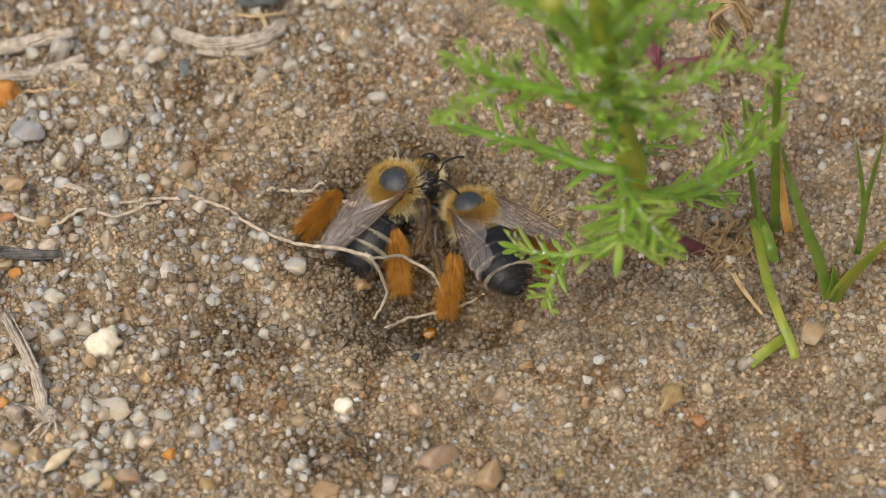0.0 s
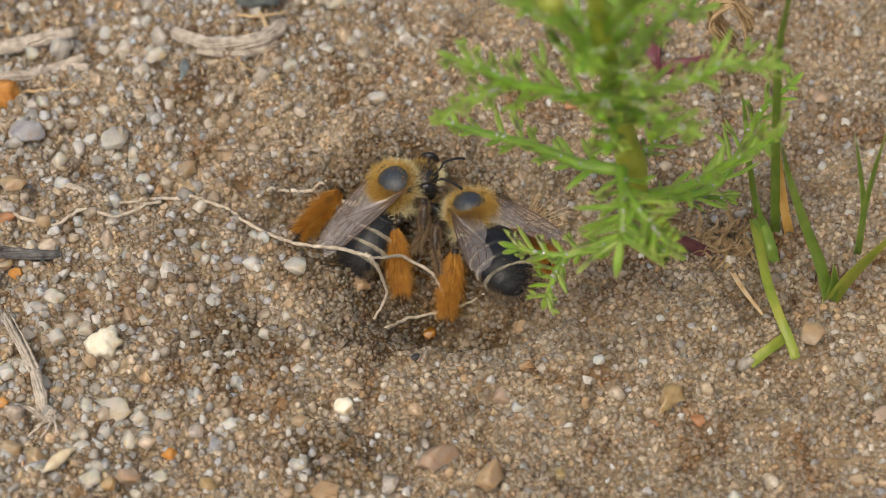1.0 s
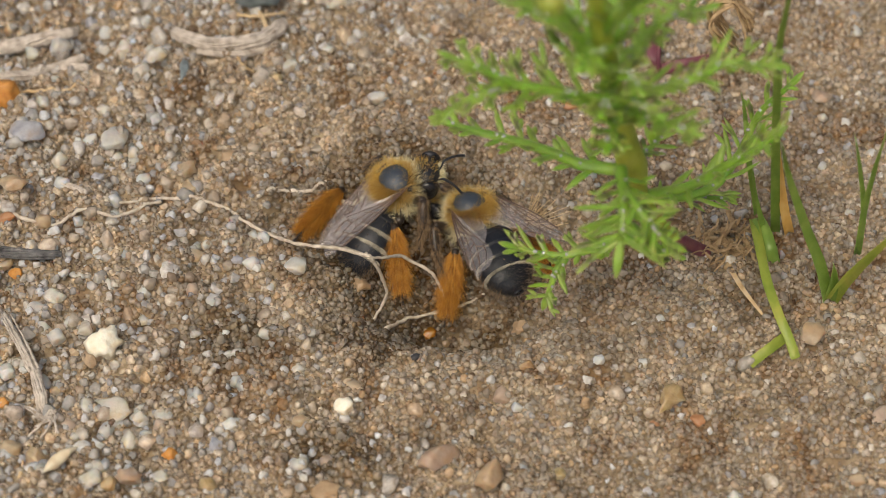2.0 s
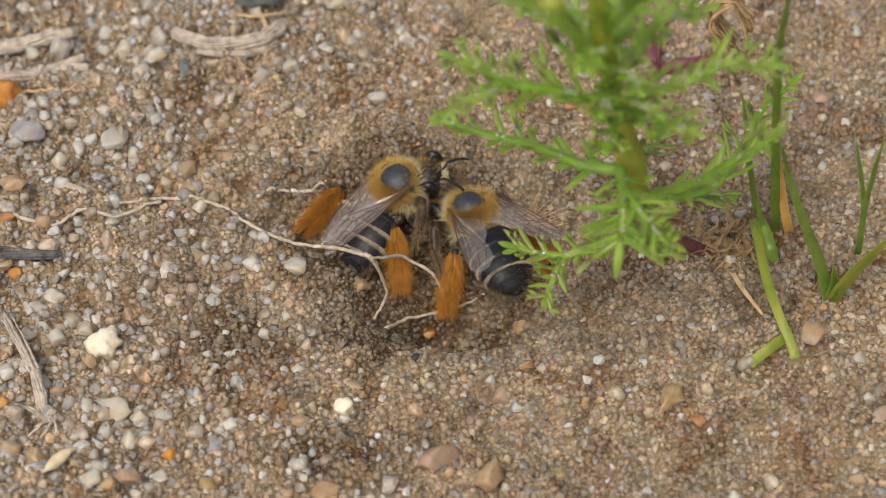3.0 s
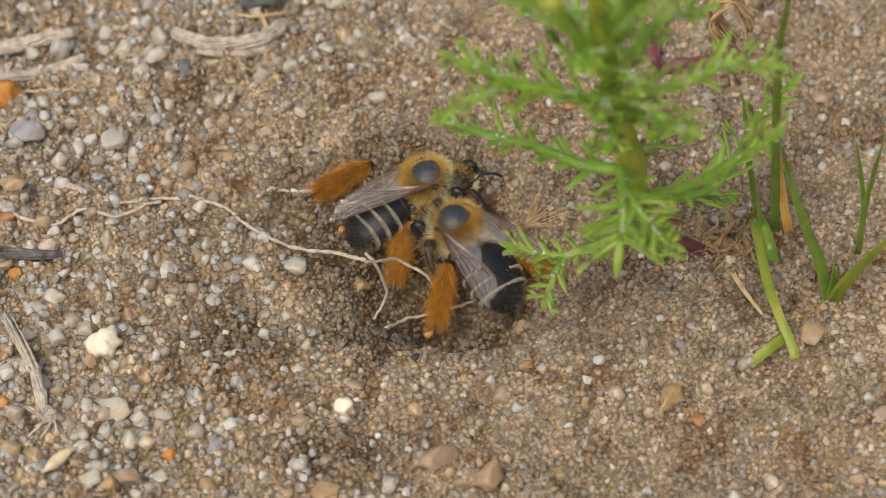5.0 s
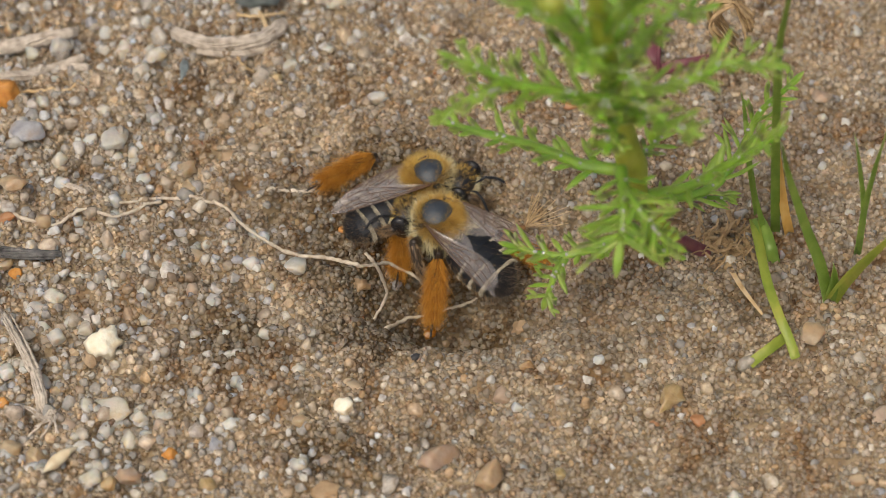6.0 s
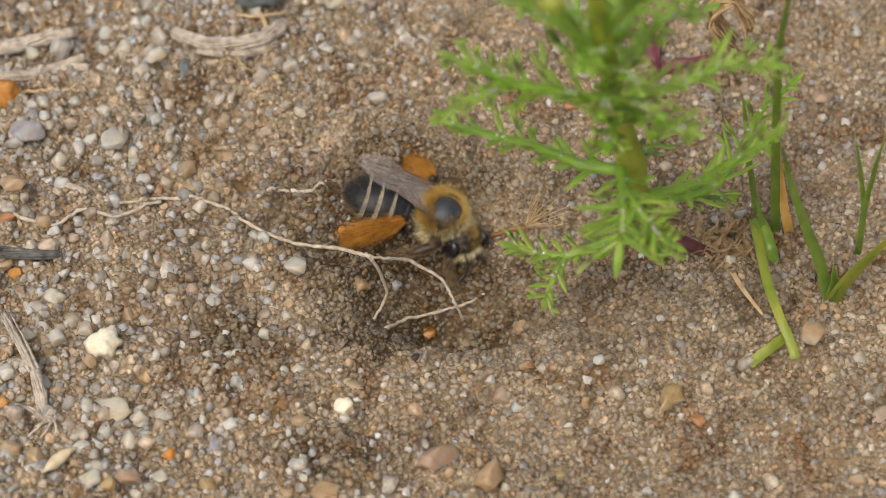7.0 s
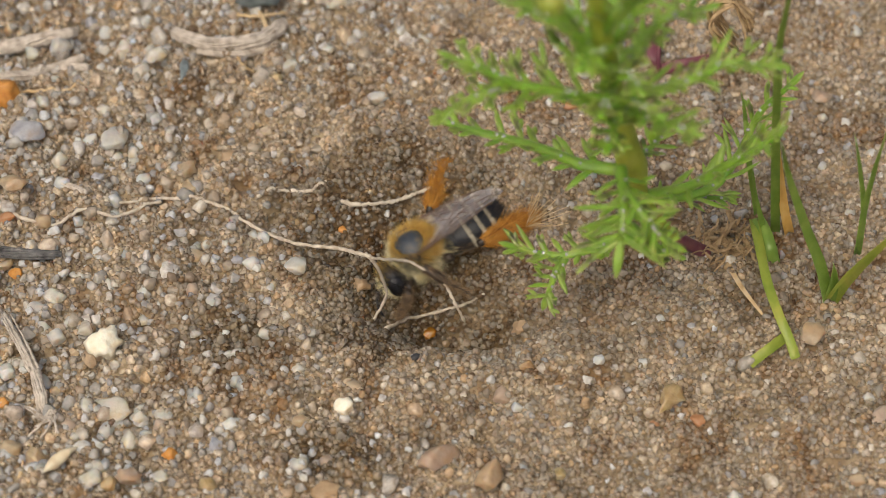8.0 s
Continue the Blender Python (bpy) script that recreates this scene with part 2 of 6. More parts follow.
# ---- shapes, in millimetres ----
class Geo:
    """Vertices and faces of one mesh."""

    def __init__(self):
        self.v, self.f = [], []

    def add(self, verts, faces):
        o = len(self.v)
        self.v += [tuple(p) for p in verts]
        self.f += [tuple(i + o for i in q) for q in faces]
        return self

    def tube(self, pts, radii, sides=8, wobble=0.0, flat=1.0, rng=random):
        """A tapered limb along a line of points; flat squeezes it along its own up."""
        pts = [Vector(p) for p in pts]
        rings, n = [], len(pts)
        for k, p in enumerate(pts):
            d = (pts[min(k + 1, n - 1)] - pts[max(k - 1, 0)]).normalized()
            s = d.cross(Vector((0, 0, 1)))
            s = s.normalized() if s.length > 1e-4 else Vector((1, 0, 0))
            u = s.cross(d)
            r = radii[k] if hasattr(radii, "__len__") else radii
            ring = []
            for a in range(sides):
                w = r * (1 + wobble * rng.uniform(-1, 1))
                t = 2 * math.pi * a / sides
                ring.append(p + s * (math.cos(t) * w) + u * (math.sin(t) * w * flat))
            rings.append(ring)
        verts = [q for ring in rings for q in ring]
        faces = [(k * sides + a, k * sides + (a + 1) % sides, (k + 1) * sides + (a + 1) % sides, (k + 1) * sides + a)
                 for k in range(n - 1) for a in range(sides)]
        verts += [pts[0], pts[-1]]
        faces += [(len(verts) - 2, (a + 1) % sides, a) for a in range(sides)]
        faces += [(len(verts) - 1, (n - 1) * sides + a, (n - 1) * sides + (a + 1) % sides) for a in range(sides)]
        return self.add(verts, [q[::-1] for q in faces])

    def ball(self, c, r, seg=20, rings=12, shape=None):
        """An ellipsoid; shape(unit vector) scales it."""
        verts, faces = [], []
        for i in range(rings + 1):
            th = math.pi * i / rings
            for j in range(seg):
                ph = 2 * math.pi * j / seg
                u = Vector((math.sin(th) * math.cos(ph), math.sin(th) * math.sin(ph), math.cos(th)))
                k = shape(u) if shape else 1.0
                verts.append((c[0] + r[0] * u.x * k, c[1] + r[1] * u.y * k, c[2] + r[2] * u.z * k))
        for i in range(rings):
            for j in range(seg):
                faces.append((i * seg + j, (i + 1) * seg + j, (i + 1) * seg + (j + 1) % seg, i * seg + (j + 1) % seg))
        return self.add(verts, faces)

    def hair(self, root, way, length, width, rng, droop=0.0):
        """One tapered hair: a bent blade of two pieces."""
        root, way = Vector(root), Vector(way).normalized()
        side = way.cross(Vector((rng.uniform(-1, 1), rng.uniform(-1, 1), rng.uniform(-1, 1))))
        side = side.normalized() * width / 2 if side.length > 1e-6 else Vector((width / 2, 0, 0))
        bend = Vector((rng.uniform(-1, 1), rng.uniform(-1, 1), rng.uniform(-1, 1) - droop)) * length * 0.14
        mid = root + way * length * 0.5 + bend * 0.3
        tip = root + way * length + bend
        self.add([root - side, root + side, mid + side * 0.8, mid - side * 0.8, tip], [(0, 1, 2, 3), (3, 2, 4)])
        return self


def spline(pts, n):
    """n points on a smooth line through pts."""
    p = [Vector(q) for q in pts]
    p = [2 * p[0] - p[1]] + p + [2 * p[-1] - p[-2]]
    out = []
    for k in range(n):
        u = k / (n - 1) * (len(p) - 3)
        i = min(int(u), len(p) - 4)
        t = u - i
        a, b, c, d = p[i:i + 4]
        out.append(0.5 * ((2 * b) + (c - a) * t + (2 * a - 5 * b + 4 * c - d) * t * t + (3 * b - a - 3 * c + d) * t ** 3))
    return out


def mesh_of(name, geo, material, smooth=True):
    me = bpy.data.meshes.new(name)
    me.from_pydata([(x * MM, y * MM, z * MM) for x, y, z in geo.v], [], geo.f)
    me.materials.append(material)
    if smooth:
        me.shade_smooth()
    me.update()
    return me


def thing(name, geo, material, label, category, group="", kind=""):
    return tagged(new(name, mesh_of(name, geo, material)), label, category, group, kind)


def part(name, geo, material, parent, label=""):
    ob = new(name, mesh_of(name, geo, material))
    ob.parent = parent
    return tagged(ob, label)


def place(x, y, z, rx=0, ry=0, rz=0):
    return pose(x * MM, y * MM, z * MM, rx, ry, rz)


def aim(start, end, roll=0):
    """The pose of a limb that starts at one place and points its own y at another."""
    a, b = Vector(start), Vector(end)
    y = (b - a).normalized()
    x = y.cross(Vector((0, 0, 1))).normalized()
    z = x.cross(y)
    m = Matrix((x, y, z)).transposed().to_4x4()
    return Matrix.Translation(a * MM) @ m @ pose(0, 0, 0, 0, roll, 0)


# ---- ground ----
def burrow(x, y):
    """The mouth of the burrow at the hollow's bottom."""
    return -4.3 * math.exp(-((x - 0.2) / 4.2) ** 2 - ((y + 4.3) / 2.4) ** 2)


def height(x, y):
    """Height of the sand, with the scraped hollow in which the bees lie."""
    r = math.sqrt(((x - 0.6) / 10.5) ** 2 + ((y + 1.6) / 8.6) ** 2)
    z = -5.2 * math.exp(-(r ** 3.0) * 1.15)
    z += 0.9 * math.exp(-((x - 5) / 9) ** 2 - ((y + 14) / 4.5) ** 2) + 0.7 * math.exp(-((x + 6) / 7) ** 2 - ((y - 10) / 3.5) ** 2)
    z -= 2.8 * math.exp(-((x - 4.6) / 3.4) ** 2 - ((y + 6.4) / 1.7) ** 2)
    z += 0.5 * math.sin(x * 0.16 + 1.3) * math.sin(y * 0.21 + 0.4) + 0.28 * math.sin(x * 0.43 + y * 0.31) * math.sin(y * 0.52 - x * 0.11 + 2)
    away = 1 - math.exp(-r ** 4)
    z += 0.75 * noise.noise(Vector((x * 0.3, y * 0.3, 4.2))) + 0.8 * noise.noise(Vector((x * 0.75 + 9, y * 0.75, 1.7)))
    z += 0.8 * noise.noise(Vector((x * 0.45 + 3, y * 0.5 + 21, 6.6))) * away
    z += 0.36 * noise.noise(Vector((x * 1.7, y * 1.7 + 5, 8.1)))
    # small holes between the crumbs
    pit = noise.noise(Vector((x * 0.5 + 31, y * 0.5, 2.9)))
    z -= (2.3 * max(0.0, pit - 0.2) + 0.8 * max(0.0, -0.3 - noise.noise(Vector((x * 1.1, y * 1.1 + 17, 0.4))))) * away
    z += burrow(x, y) - 1.1 * math.exp(-((x + 4.5) / 4.5) ** 2 - ((y - 9.6) / 1.6) ** 2)
    far = max(0.0, math.hypot(x, y) - 70) / 60
    return z / (1 + far * far * 0.2)


def build_ground():
    g = Geo()
    inner_x = [i * 0.5 for i in range(-96, 97)]
    inner_y = [i * 0.5 for i in range(-62, 75)]
    ext, s = [], 0.5
    d = 0.0
    while d < 6e5:
        s *= 1.35
        d += s
        ext.append(d)
    xs = [-48 - e for e in reversed(ext)] + inner_x + [48 + e for e in ext]
    ys = [-31 - e for e in reversed(ext)] + inner_y + [37 + e for e in ext]
    w = len(xs)
    verts = [(x, y, height(x, y)) for y in ys for x in xs]
    faces = [(j * w + i, j * w + i + 1, (j + 1) * w + i + 1, (j + 1) * w + i) for j in range(len(ys) - 1) for i in range(w - 1)]
    g.add(verts, faces)
    return thing("ground", g, M_SOIL, "damp brown sandy ground with a scraped hollow", "ground", kind="structure")


build_ground()


def ico(level):
    bm = bmesh.new()
    bmesh.ops.create_icosphere(bm, subdivisions=level, radius=1.0)
    v = np.array([x.co[:] for x in bm.verts])
    f = np.array([[q.index for q in p.verts] for p in bm.faces])
    bm.free()
    return v, f


def crystal(rng, points, worn):
    """One angular grain: the hull of a few points, its edges blunted when worn is above nought."""
    bm = bmesh.new()
    stretch = rng.uniform(0.75, 1.2, 3)
    for _ in range(points):
        d = rng.normal(size=3)
        bm.verts.new(d / np.linalg.norm(d) * stretch * rng.uniform(0.88, 1.05))
    hull = bmesh.ops.convex_hull(bm, input=bm.verts)
    bmesh.ops.delete(bm, geom=[q for q in hull["geom_interior"] if isinstance(q, bmesh.types.BMVert)], context="VERTS")
    bmesh.ops.dissolve_limit(bm, angle_limit=0.22, verts=bm.verts, edges=bm.edges)
    if worn:
        bmesh.ops.bevel(bm, geom=list(bm.edges), offset=worn, segments=1, affect="EDGES", clamp_overlap=True)
    bmesh.ops.recalc_face_normals(bm, faces=bm.faces)
    bmesh.ops.triangulate(bm, faces=bm.faces)
    bm.verts.index_update()
    v = np.array([q.co[:] for q in bm.verts])
    f = np.array([[q.index for q in p.verts] for p in bm.faces])
    bm.free()
    return v, f


def grain_mesh(name, items, worn, material, label, seed):
    """Many angular grains in one sheet of loose sand: items are x, y, z, diameter."""
    rng = np.random.default_rng(seed)
    protos = [crystal(rng, int(rng.integers(16, 22)) if worn else int(rng.integers(19, 25)), worn) for _ in range(40)]
    co, tri, base = [], [], 0
    for k, (x, y, z, d) in enumerate(items):
        v, f = protos[k % 40]
        q, _ = np.linalg.qr(rng.normal(size=(3, 3)))
        if np.linalg.det(q) < 0:
            q[:, 0] *= -1
        co.append((v * (d * 0.54)) @ q.T + (x, y, z))
        tri.append(f + base)
        base += len(v)
    me = bpy.data.meshes.new(name)
    me.from_pydata(np.concatenate(co) * MM, [], np.concatenate(tri))
    me.materials.append(material)
    me.shade_smooth()
    return tagged(new(name, me), label, "sand", kind="stuff")


def coarse(x, y):
    """How gravelly the sand is: most so away from the hollow on one side."""
    k = 1 / (1 + math.exp((x + 21 + 0.25 * y + 3 * math.sin(y * 0.35)) / 7.0))
    return max(k, 0.9 / (1 + math.exp((19 - y + 0.25 * (x + 20)) / 2.5)) * (1 if x < 0 else 0.4))


def build_sand():
    rng = random.Random(11)
    cells, big, small = {}, [], []

    def free(x, y, d, slack):
        r = d * 0.5
        i, j = int(x // 1.0), int(y // 1.0)
        for a in range(i - 1, i + 2):
            for b in range(j - 1, j + 2):
                for (u, v, e) in cells.get((a, b), ()):
                    if (u - x) ** 2 + (v - y) ** 2 < ((r + e / 2) * slack) ** 2:
                        return False
        cells.setdefault((i, j), []).append((x, y, d))
        return True

    for low, high, tries, slack in ((1.1, 1.8, 800, 0.95), (0.75, 1.1, 9000, 0.86), (0.55, 0.75, 24000, 0.82), (0.36, 0.55, 60000, 0.8)):
        for _ in range(tries):
            x, y = rng.uniform(-45, 45), rng.uniform(-28.5, 34)
            k = coarse(x, y)
            if low > 0.7 and rng.random() > 0.08 + 0.92 * k:
                continue
            if low > 0.7 and math.hypot((x + 1) / 14, (y - 0.5) / 12) < 1:
                continue
            d = low + (high - low) * rng.random() ** 1.6
            if free(x, y, d, slack):
                z = height(x, y) + d * rng.uniform(-0.02, 0.22) + 0.12
                (big if d > 0.6 else small).append((x, y, z, d))
    bed, n = [], 0
    y = -28.5
    while y < 34:
        x = -45 + 0.2 * (n % 2)
        while x < 45:
            u, v = x + rng.uniform(-0.12, 0.12), y + rng.uniform(-0.12, 0.12)
            d = rng.uniform(0.42, 0.66)
            bed.append((u, v, height(u, v) + rng.uniform(-0.08, 0.14), d))
            x += 0.42
        y += 0.38
        n += 1
    grain_mesh("sand_bed", bed, 0, M_FINE, "tightly packed fine brown sand", 5)
    pale = [g for g in big if rng.random() < 0.12 + 0.7 * coarse(g[0], g[1]) and math.hypot((g[0] + 1.5) / 13, (g[1] + 4) / 9) > 1]
    chosen = set(pale)
    big = [g for g in big if g not in chosen]
    grain_mesh("pale_sand_grains", pale, 0.2, M_PALE, "pale grey and white quartz grains among gravel", 6)
    grain_mesh("sand_grains", big, 0.2, M_GRAIN, "worn coarse quartz sand grains strewn on the ground", 3)
    grain_mesh("fine_sand", small, 0, M_FINE, "fine brown sand packed between coarser grains", 4)


build_sand()


# ---- bees ----
def furry(hairs, count, spot, rng):
    """Adds count hairs; spot(rng) gives root, way, length, width or None."""
    made = 0
    while made < count:
        s = spot(rng)
        if s:
            hairs.hair(*s, rng)
            made += 1
    return hairs


def unit(rng):
    v = Vector((rng.gauss(0, 1), rng.gauss(0, 1), rng.gauss(0, 1)))
    return v.normalized()


ABDOMEN = [(0.35, 0.9, 0.9), (0.0, 1.5, 1.35), (-0.7, 2.0, 1.55), (-1.5, 2.36, 1.72), (-2.4, 2.52, 1.78), (-3.3, 2.52, 1.76), (-4.2, 2.4, 1.66),
           (-5.0, 2.14, 1.46), (-5.7, 1.7, 1.14), (-6.3, 1.02, 0.72), (-6.6, 0.3, 0.25)]
SEAMS = (-1.3, -2.55, -3.75, -4.85, -5.7)


def belly(y):
    """Half width, half height and drop of the abdomen at y."""
    for (a, ra, ha), (b, rb, hb) in zip(ABDOMEN, ABDOMEN[1:]):
        if b <= y <= a:
            t = (a - y) / (a - b)
            return ra + (rb - ra) * t, ha + (hb - ha) * t, -0.02 * y * y
    return 0.2, 0.2, -0.02 * y * y


def build_abdomen(bee, rng, bald):
    g = Geo()
    ys = [0.35 - 6.95 * k / 69 for k in range(70)]
    seg = 32
    verts, faces = [], []
    for y in ys:
        w, h, drop = belly(y)
        front = max((s for s in (0.35,) + SEAMS if s >= y - 1e-6), default=0.35, key=lambda s: -s)
        step = 1 + 0.05 * min(1.0, max(0.0, (front - y) / 1.0)) - 0.03
        for a in range(seg):
            t = 2 * math.pi * a / seg
            verts.append((w * step * math.cos(t), y, drop + h * step * math.sin(t)))
    for i in range(len(ys) - 1):
        for a in range(seg):
            faces.append((i * seg + a, i * seg + (a + 1) % seg, (i + 1) * seg + (a + 1) % seg, (i + 1) * seg + a))
    faces.append(tuple(range(seg)))
    faces.append(tuple((len(ys) - 1) * seg + a for a in reversed(range(seg))))
    g.add(verts, faces)
    ab = part("abdomen", g, M_CHITIN, bee, "glossy black banded abdomen")
    ab.matrix_basis = place(0, -2.1, -0.5)

    def on(y, t, k=1.0):
        w, h, drop = belly(y)
        n = Vector((math.cos(t) / w, 0.12, math.sin(t) / h)).normalized()
        return Vector((w * k * math.cos(t), y, drop + h * k * math.sin(t))), n

    for seam, dense in ((-2.5, 1500), (-3.7, 2000), (-4.8, 1800)) if not bald else ((-2.5, 350), (-3.7, 700), (-4.8, 1900)):
        def spot(r, seam=seam):
            t = r.uniform(-0.35, math.pi + 0.35)
            middle = abs(t - math.pi / 2)
            if (middle < 0.25 and r.random() < 0.5) or (bald and seam > -4 and middle < 0.4):
                return None
            flank = abs(math.cos(t))
            p, n = on(seam + r.uniform(-0.03, 0.04 + 0.1 * flank), t, 1.03)
            return p, Vector((r.uniform(-0.3, 0.3), -1, 0)) + n * 0.12, r.uniform(0.2, 0.32 + 0.12 * flank), 0.028
        part("hair_band", furry(Geo(), dense, spot, rng), H_BAND, ab, "pale cream hair band")

    def fringe(r):
        y = -6.5 + 1.9 * r.random() ** 1.3
        t = r.uniform(0, 2 * math.pi)
        p, n = on(y, t)
        return p, n + Vector((0, -1.1, 0)), r.uniform(0.25, 0.65), 0.02
    part("tail_fringe", furry(Geo(), 1300, fringe, rng), H_DARK, ab, "dark brown bristles")

    def down(r):
        y = r.uniform(-6.2, 0.1)
        t = r.uniform(-0.3, math.pi + 0.3) if r.random() < 0.35 else r.choice((r.uniform(-0.9, 0.25), math.pi + r.uniform(-0.25, 0.9)))
        p, n = on(y, t)
        return p, n * 0.7 + Vector((0, -1, 0)), r.uniform(0.25, 0.6), 0.026
    part("fine_down", furry(Geo(), 1100, down, rng), H_LEG, ab, "short greyish down")

    def shoulder(r):
        p, n = on(r.uniform(-0.9, 0.3), r.uniform(0, math.pi), 0.98)
        return p, n + Vector((0, r.uniform(-0.9, 0.2), 0.2)), r.uniform(0.5, 1.0), 0.035
    part("basal_fur", furry(Geo(), 320, shoulder, rng), H_PALE, ab, "pale fur")
    return ab


def build_wing(bee, side, rng, ragged):
    """One pair of wings: they point along y, with the front edge on the side given."""
    side = -side
    g = Geo()
    n, m = 22, 8
    verts, faces = [], []

    def lead(u):
        return 0.1 + 0.36 * math.sin(math.pi * min(1, u * 0.9)) - 1.0 * max(0, u - 0.82) ** 1.3 * 3.4

    def trail(u):
        return -0.1 - 1.95 * math.sin(math.pi * 0.5 * min(1, u / 0.7)) ** 2.0 + (1.6 * max(0, (u - 0.68) / 0.32) ** 2.2 if u > 0.68 else 0)

    for i in range(n + 1):
        u = i / n
        for j in range(m + 1):
            k = j / m
            x = trail(u) + (lead(u) - trail(u)) * k
            y = 9.2 * u + (ragged * rng.uniform(-0.5, 0.3) if i == n or (i > n - 3 and j < 3) else 0)
            verts.append((side * x, y, 0.10 * math.sin(u * 9 + j * 0.9) * (1 - k * 0.7) + 0.25 * math.sin(u * 3.1)))
    for i in range(n):
        for j in range(m):
            if ragged and i > n - 3 and rng.random() < 0.2:
                continue
            q = (i * (m + 1) + j, i * (m + 1) + j + 1, (i + 1) * (m + 1) + j + 1, (i + 1) * (m + 1) + j)
            faces.append(q if side > 0 else q[::-1])
    g.add(verts, faces)
    wing = part("wing", g, M_WING, bee, "smoky brown membranous wing" + (" with a torn edge" if ragged else ""))

    def at(u, k):
        x = trail(u) + (lead(u) - trail(u)) * k
        return (side * x, 9.2 * u, 0.025 + 0.10 * math.sin(u * 9 + k * m * 0.9) * (1 - k * 0.7) + 0.25 * math.sin(u * 3.1))

    lines = ([(0, .5), (.2, .96), (.45, .985), (.62, .99), (.85, .99)], [(0.02, .45), (.2, .8), (.4, .84), (.6, .88)], [(.02, .4), (.25, .55), (.42, .5), (.6, .46), (.72, .48)],
             [(.02, .3), (.25, .3), (.45, .18), (.6, .08)], [(.36, .83), (.4, .66), (.42, .5)], [(.5, .86), (.52, .68), (.5, .48)], [(.42, .5), (.45, .35), (.45, .18)],
             [(.6, .9), (.68, .75), (.72, .5)], [(.4, .66), (.52, .68), (.66, .7)], [(.6, .46), (.62, .3), (.6, .2)], [(.28, .55), (.3, .42), (.28, .28)],
             [(.66, .9), (.76, .93), (.85, .97)], [(.56, .46), (.6, .6), (.62, .69)], [(.72, .5), (.8, .5), (.9, .52)], [(.7, .72), (.8, .74), (.92, .76)], [(.6, .22), (.7, .22), (.82, .25)])
    vn = Geo()
    for k, line in enumerate(lines):
        pts = spline([at(*q) for q in line], 10)
        vn.tube(pts, [(0.06 if k < 2 else 0.042) * (1.15 - 0.5 * a / 9) for a in range(10)], 5)
    part("venation", vn, M_VEIN, wing, "dark brown wing veins")
    hw = Geo()
    verts, faces = [], []
    for i in range(13):
        u = i / 12
        for j in range(5):
            k = j / 4
            a, b = -0.3 - 0.3 * u, -0.5 - 1.9 * math.sin(math.pi * min(1, 0.12 + u * 0.86)) ** 0.8
            verts.append((side * (b + (a - b) * k), 0.3 + 5.6 * u, -0.14 + 0.06 * math.sin(u * 8 + j)))
    for i in range(12):
        for j in range(4):
            q = (i * 5 + j, i * 5 + j + 1, i * 5 + j + 6, i * 5 + j + 5)
            faces.append(q if side > 0 else q[::-1])
    hw.add(verts, faces)
    hw.tube(spline([(side * -0.3, 0.4, -0.1), (side * -0.9, 2.5, -0.08), (side * -1.3, 4.6, -0.1)], 8), 0.035, 5)
    part("hind_wing", hw, M_WING, wing, "smaller smoky hind wing")
    return wing


def build_hind_leg(bee, rng):
    """The brush leg: shin and long first foot joint along y, all round with long hair."""
    g = Geo()
    g.tube(spline([(0, -0.2, 0), (0, 1.4, 0.05), (0, 3.1, 0), (0, 3.3, 0)], 9), [0.3, 0.36, 0.42, 0.48, 0.5, 0.5, 0.46, 0.4, 0.3], 10)
    g.tube([(0, 3.3, 0), (0, 3.8, 0), (0, 5.0, -0.05), (0, 5.2, -0.05)], [0.26, 0.36, 0.3, 0.2], 8)
    leg = part("hind_leg", g, M_LEG, bee, "dark hind leg with an orange pollen brush")
    t = Geo()
    y = 5.2
    for k in range(4):
        t.tube([(0, y, -0.06), (0, y + 0.12, -0.05), (0, y + 0.34, -0.05), (0, y + 0.38, -0.05)], [0.06, 0.1, 0.12, 0.07], 6)
        y += 0.38
    t.tube([(0, y, -0.05), (0.12, y + 0.2, -0.15)], [0.06, 0.02], 5).tube([(0, y, -0.05), (-0.12, y + 0.2, -0.15)], [0.06, 0.02], 5)
    part("foot", t, M_LEG, leg)

    def spot(r):
        y = r.uniform(0.1, 4.9) if r.random() < 0.9 else r.uniform(4.6, 5.2)
        a = r.uniform(0, 2 * math.pi)
        n = Vector((math.cos(a), 0, math.sin(a)))
        lean = r.uniform(1.0, 2.1) + 1.0 * (y / 5) ** 1.5
        length = (r.uniform(0.6, 1.9) if r.random() < 0.75 else r.uniform(1.6, 2.7)) * (0.5 + 0.65 * math.sin(math.pi * min(1, (y + 0.8) / 6.2)))
        return n * 0.36 + Vector((0, y, 0)), n * 0.8 + Vector((r.uniform(-0.25, 0.25), lean, r.uniform(-0.25, 0.25))), length, 0.017
    part("pollen_brush", furry(Geo(), 6400, spot, rng), H_SCOPA, leg, "dense long orange brush hair")
    return leg


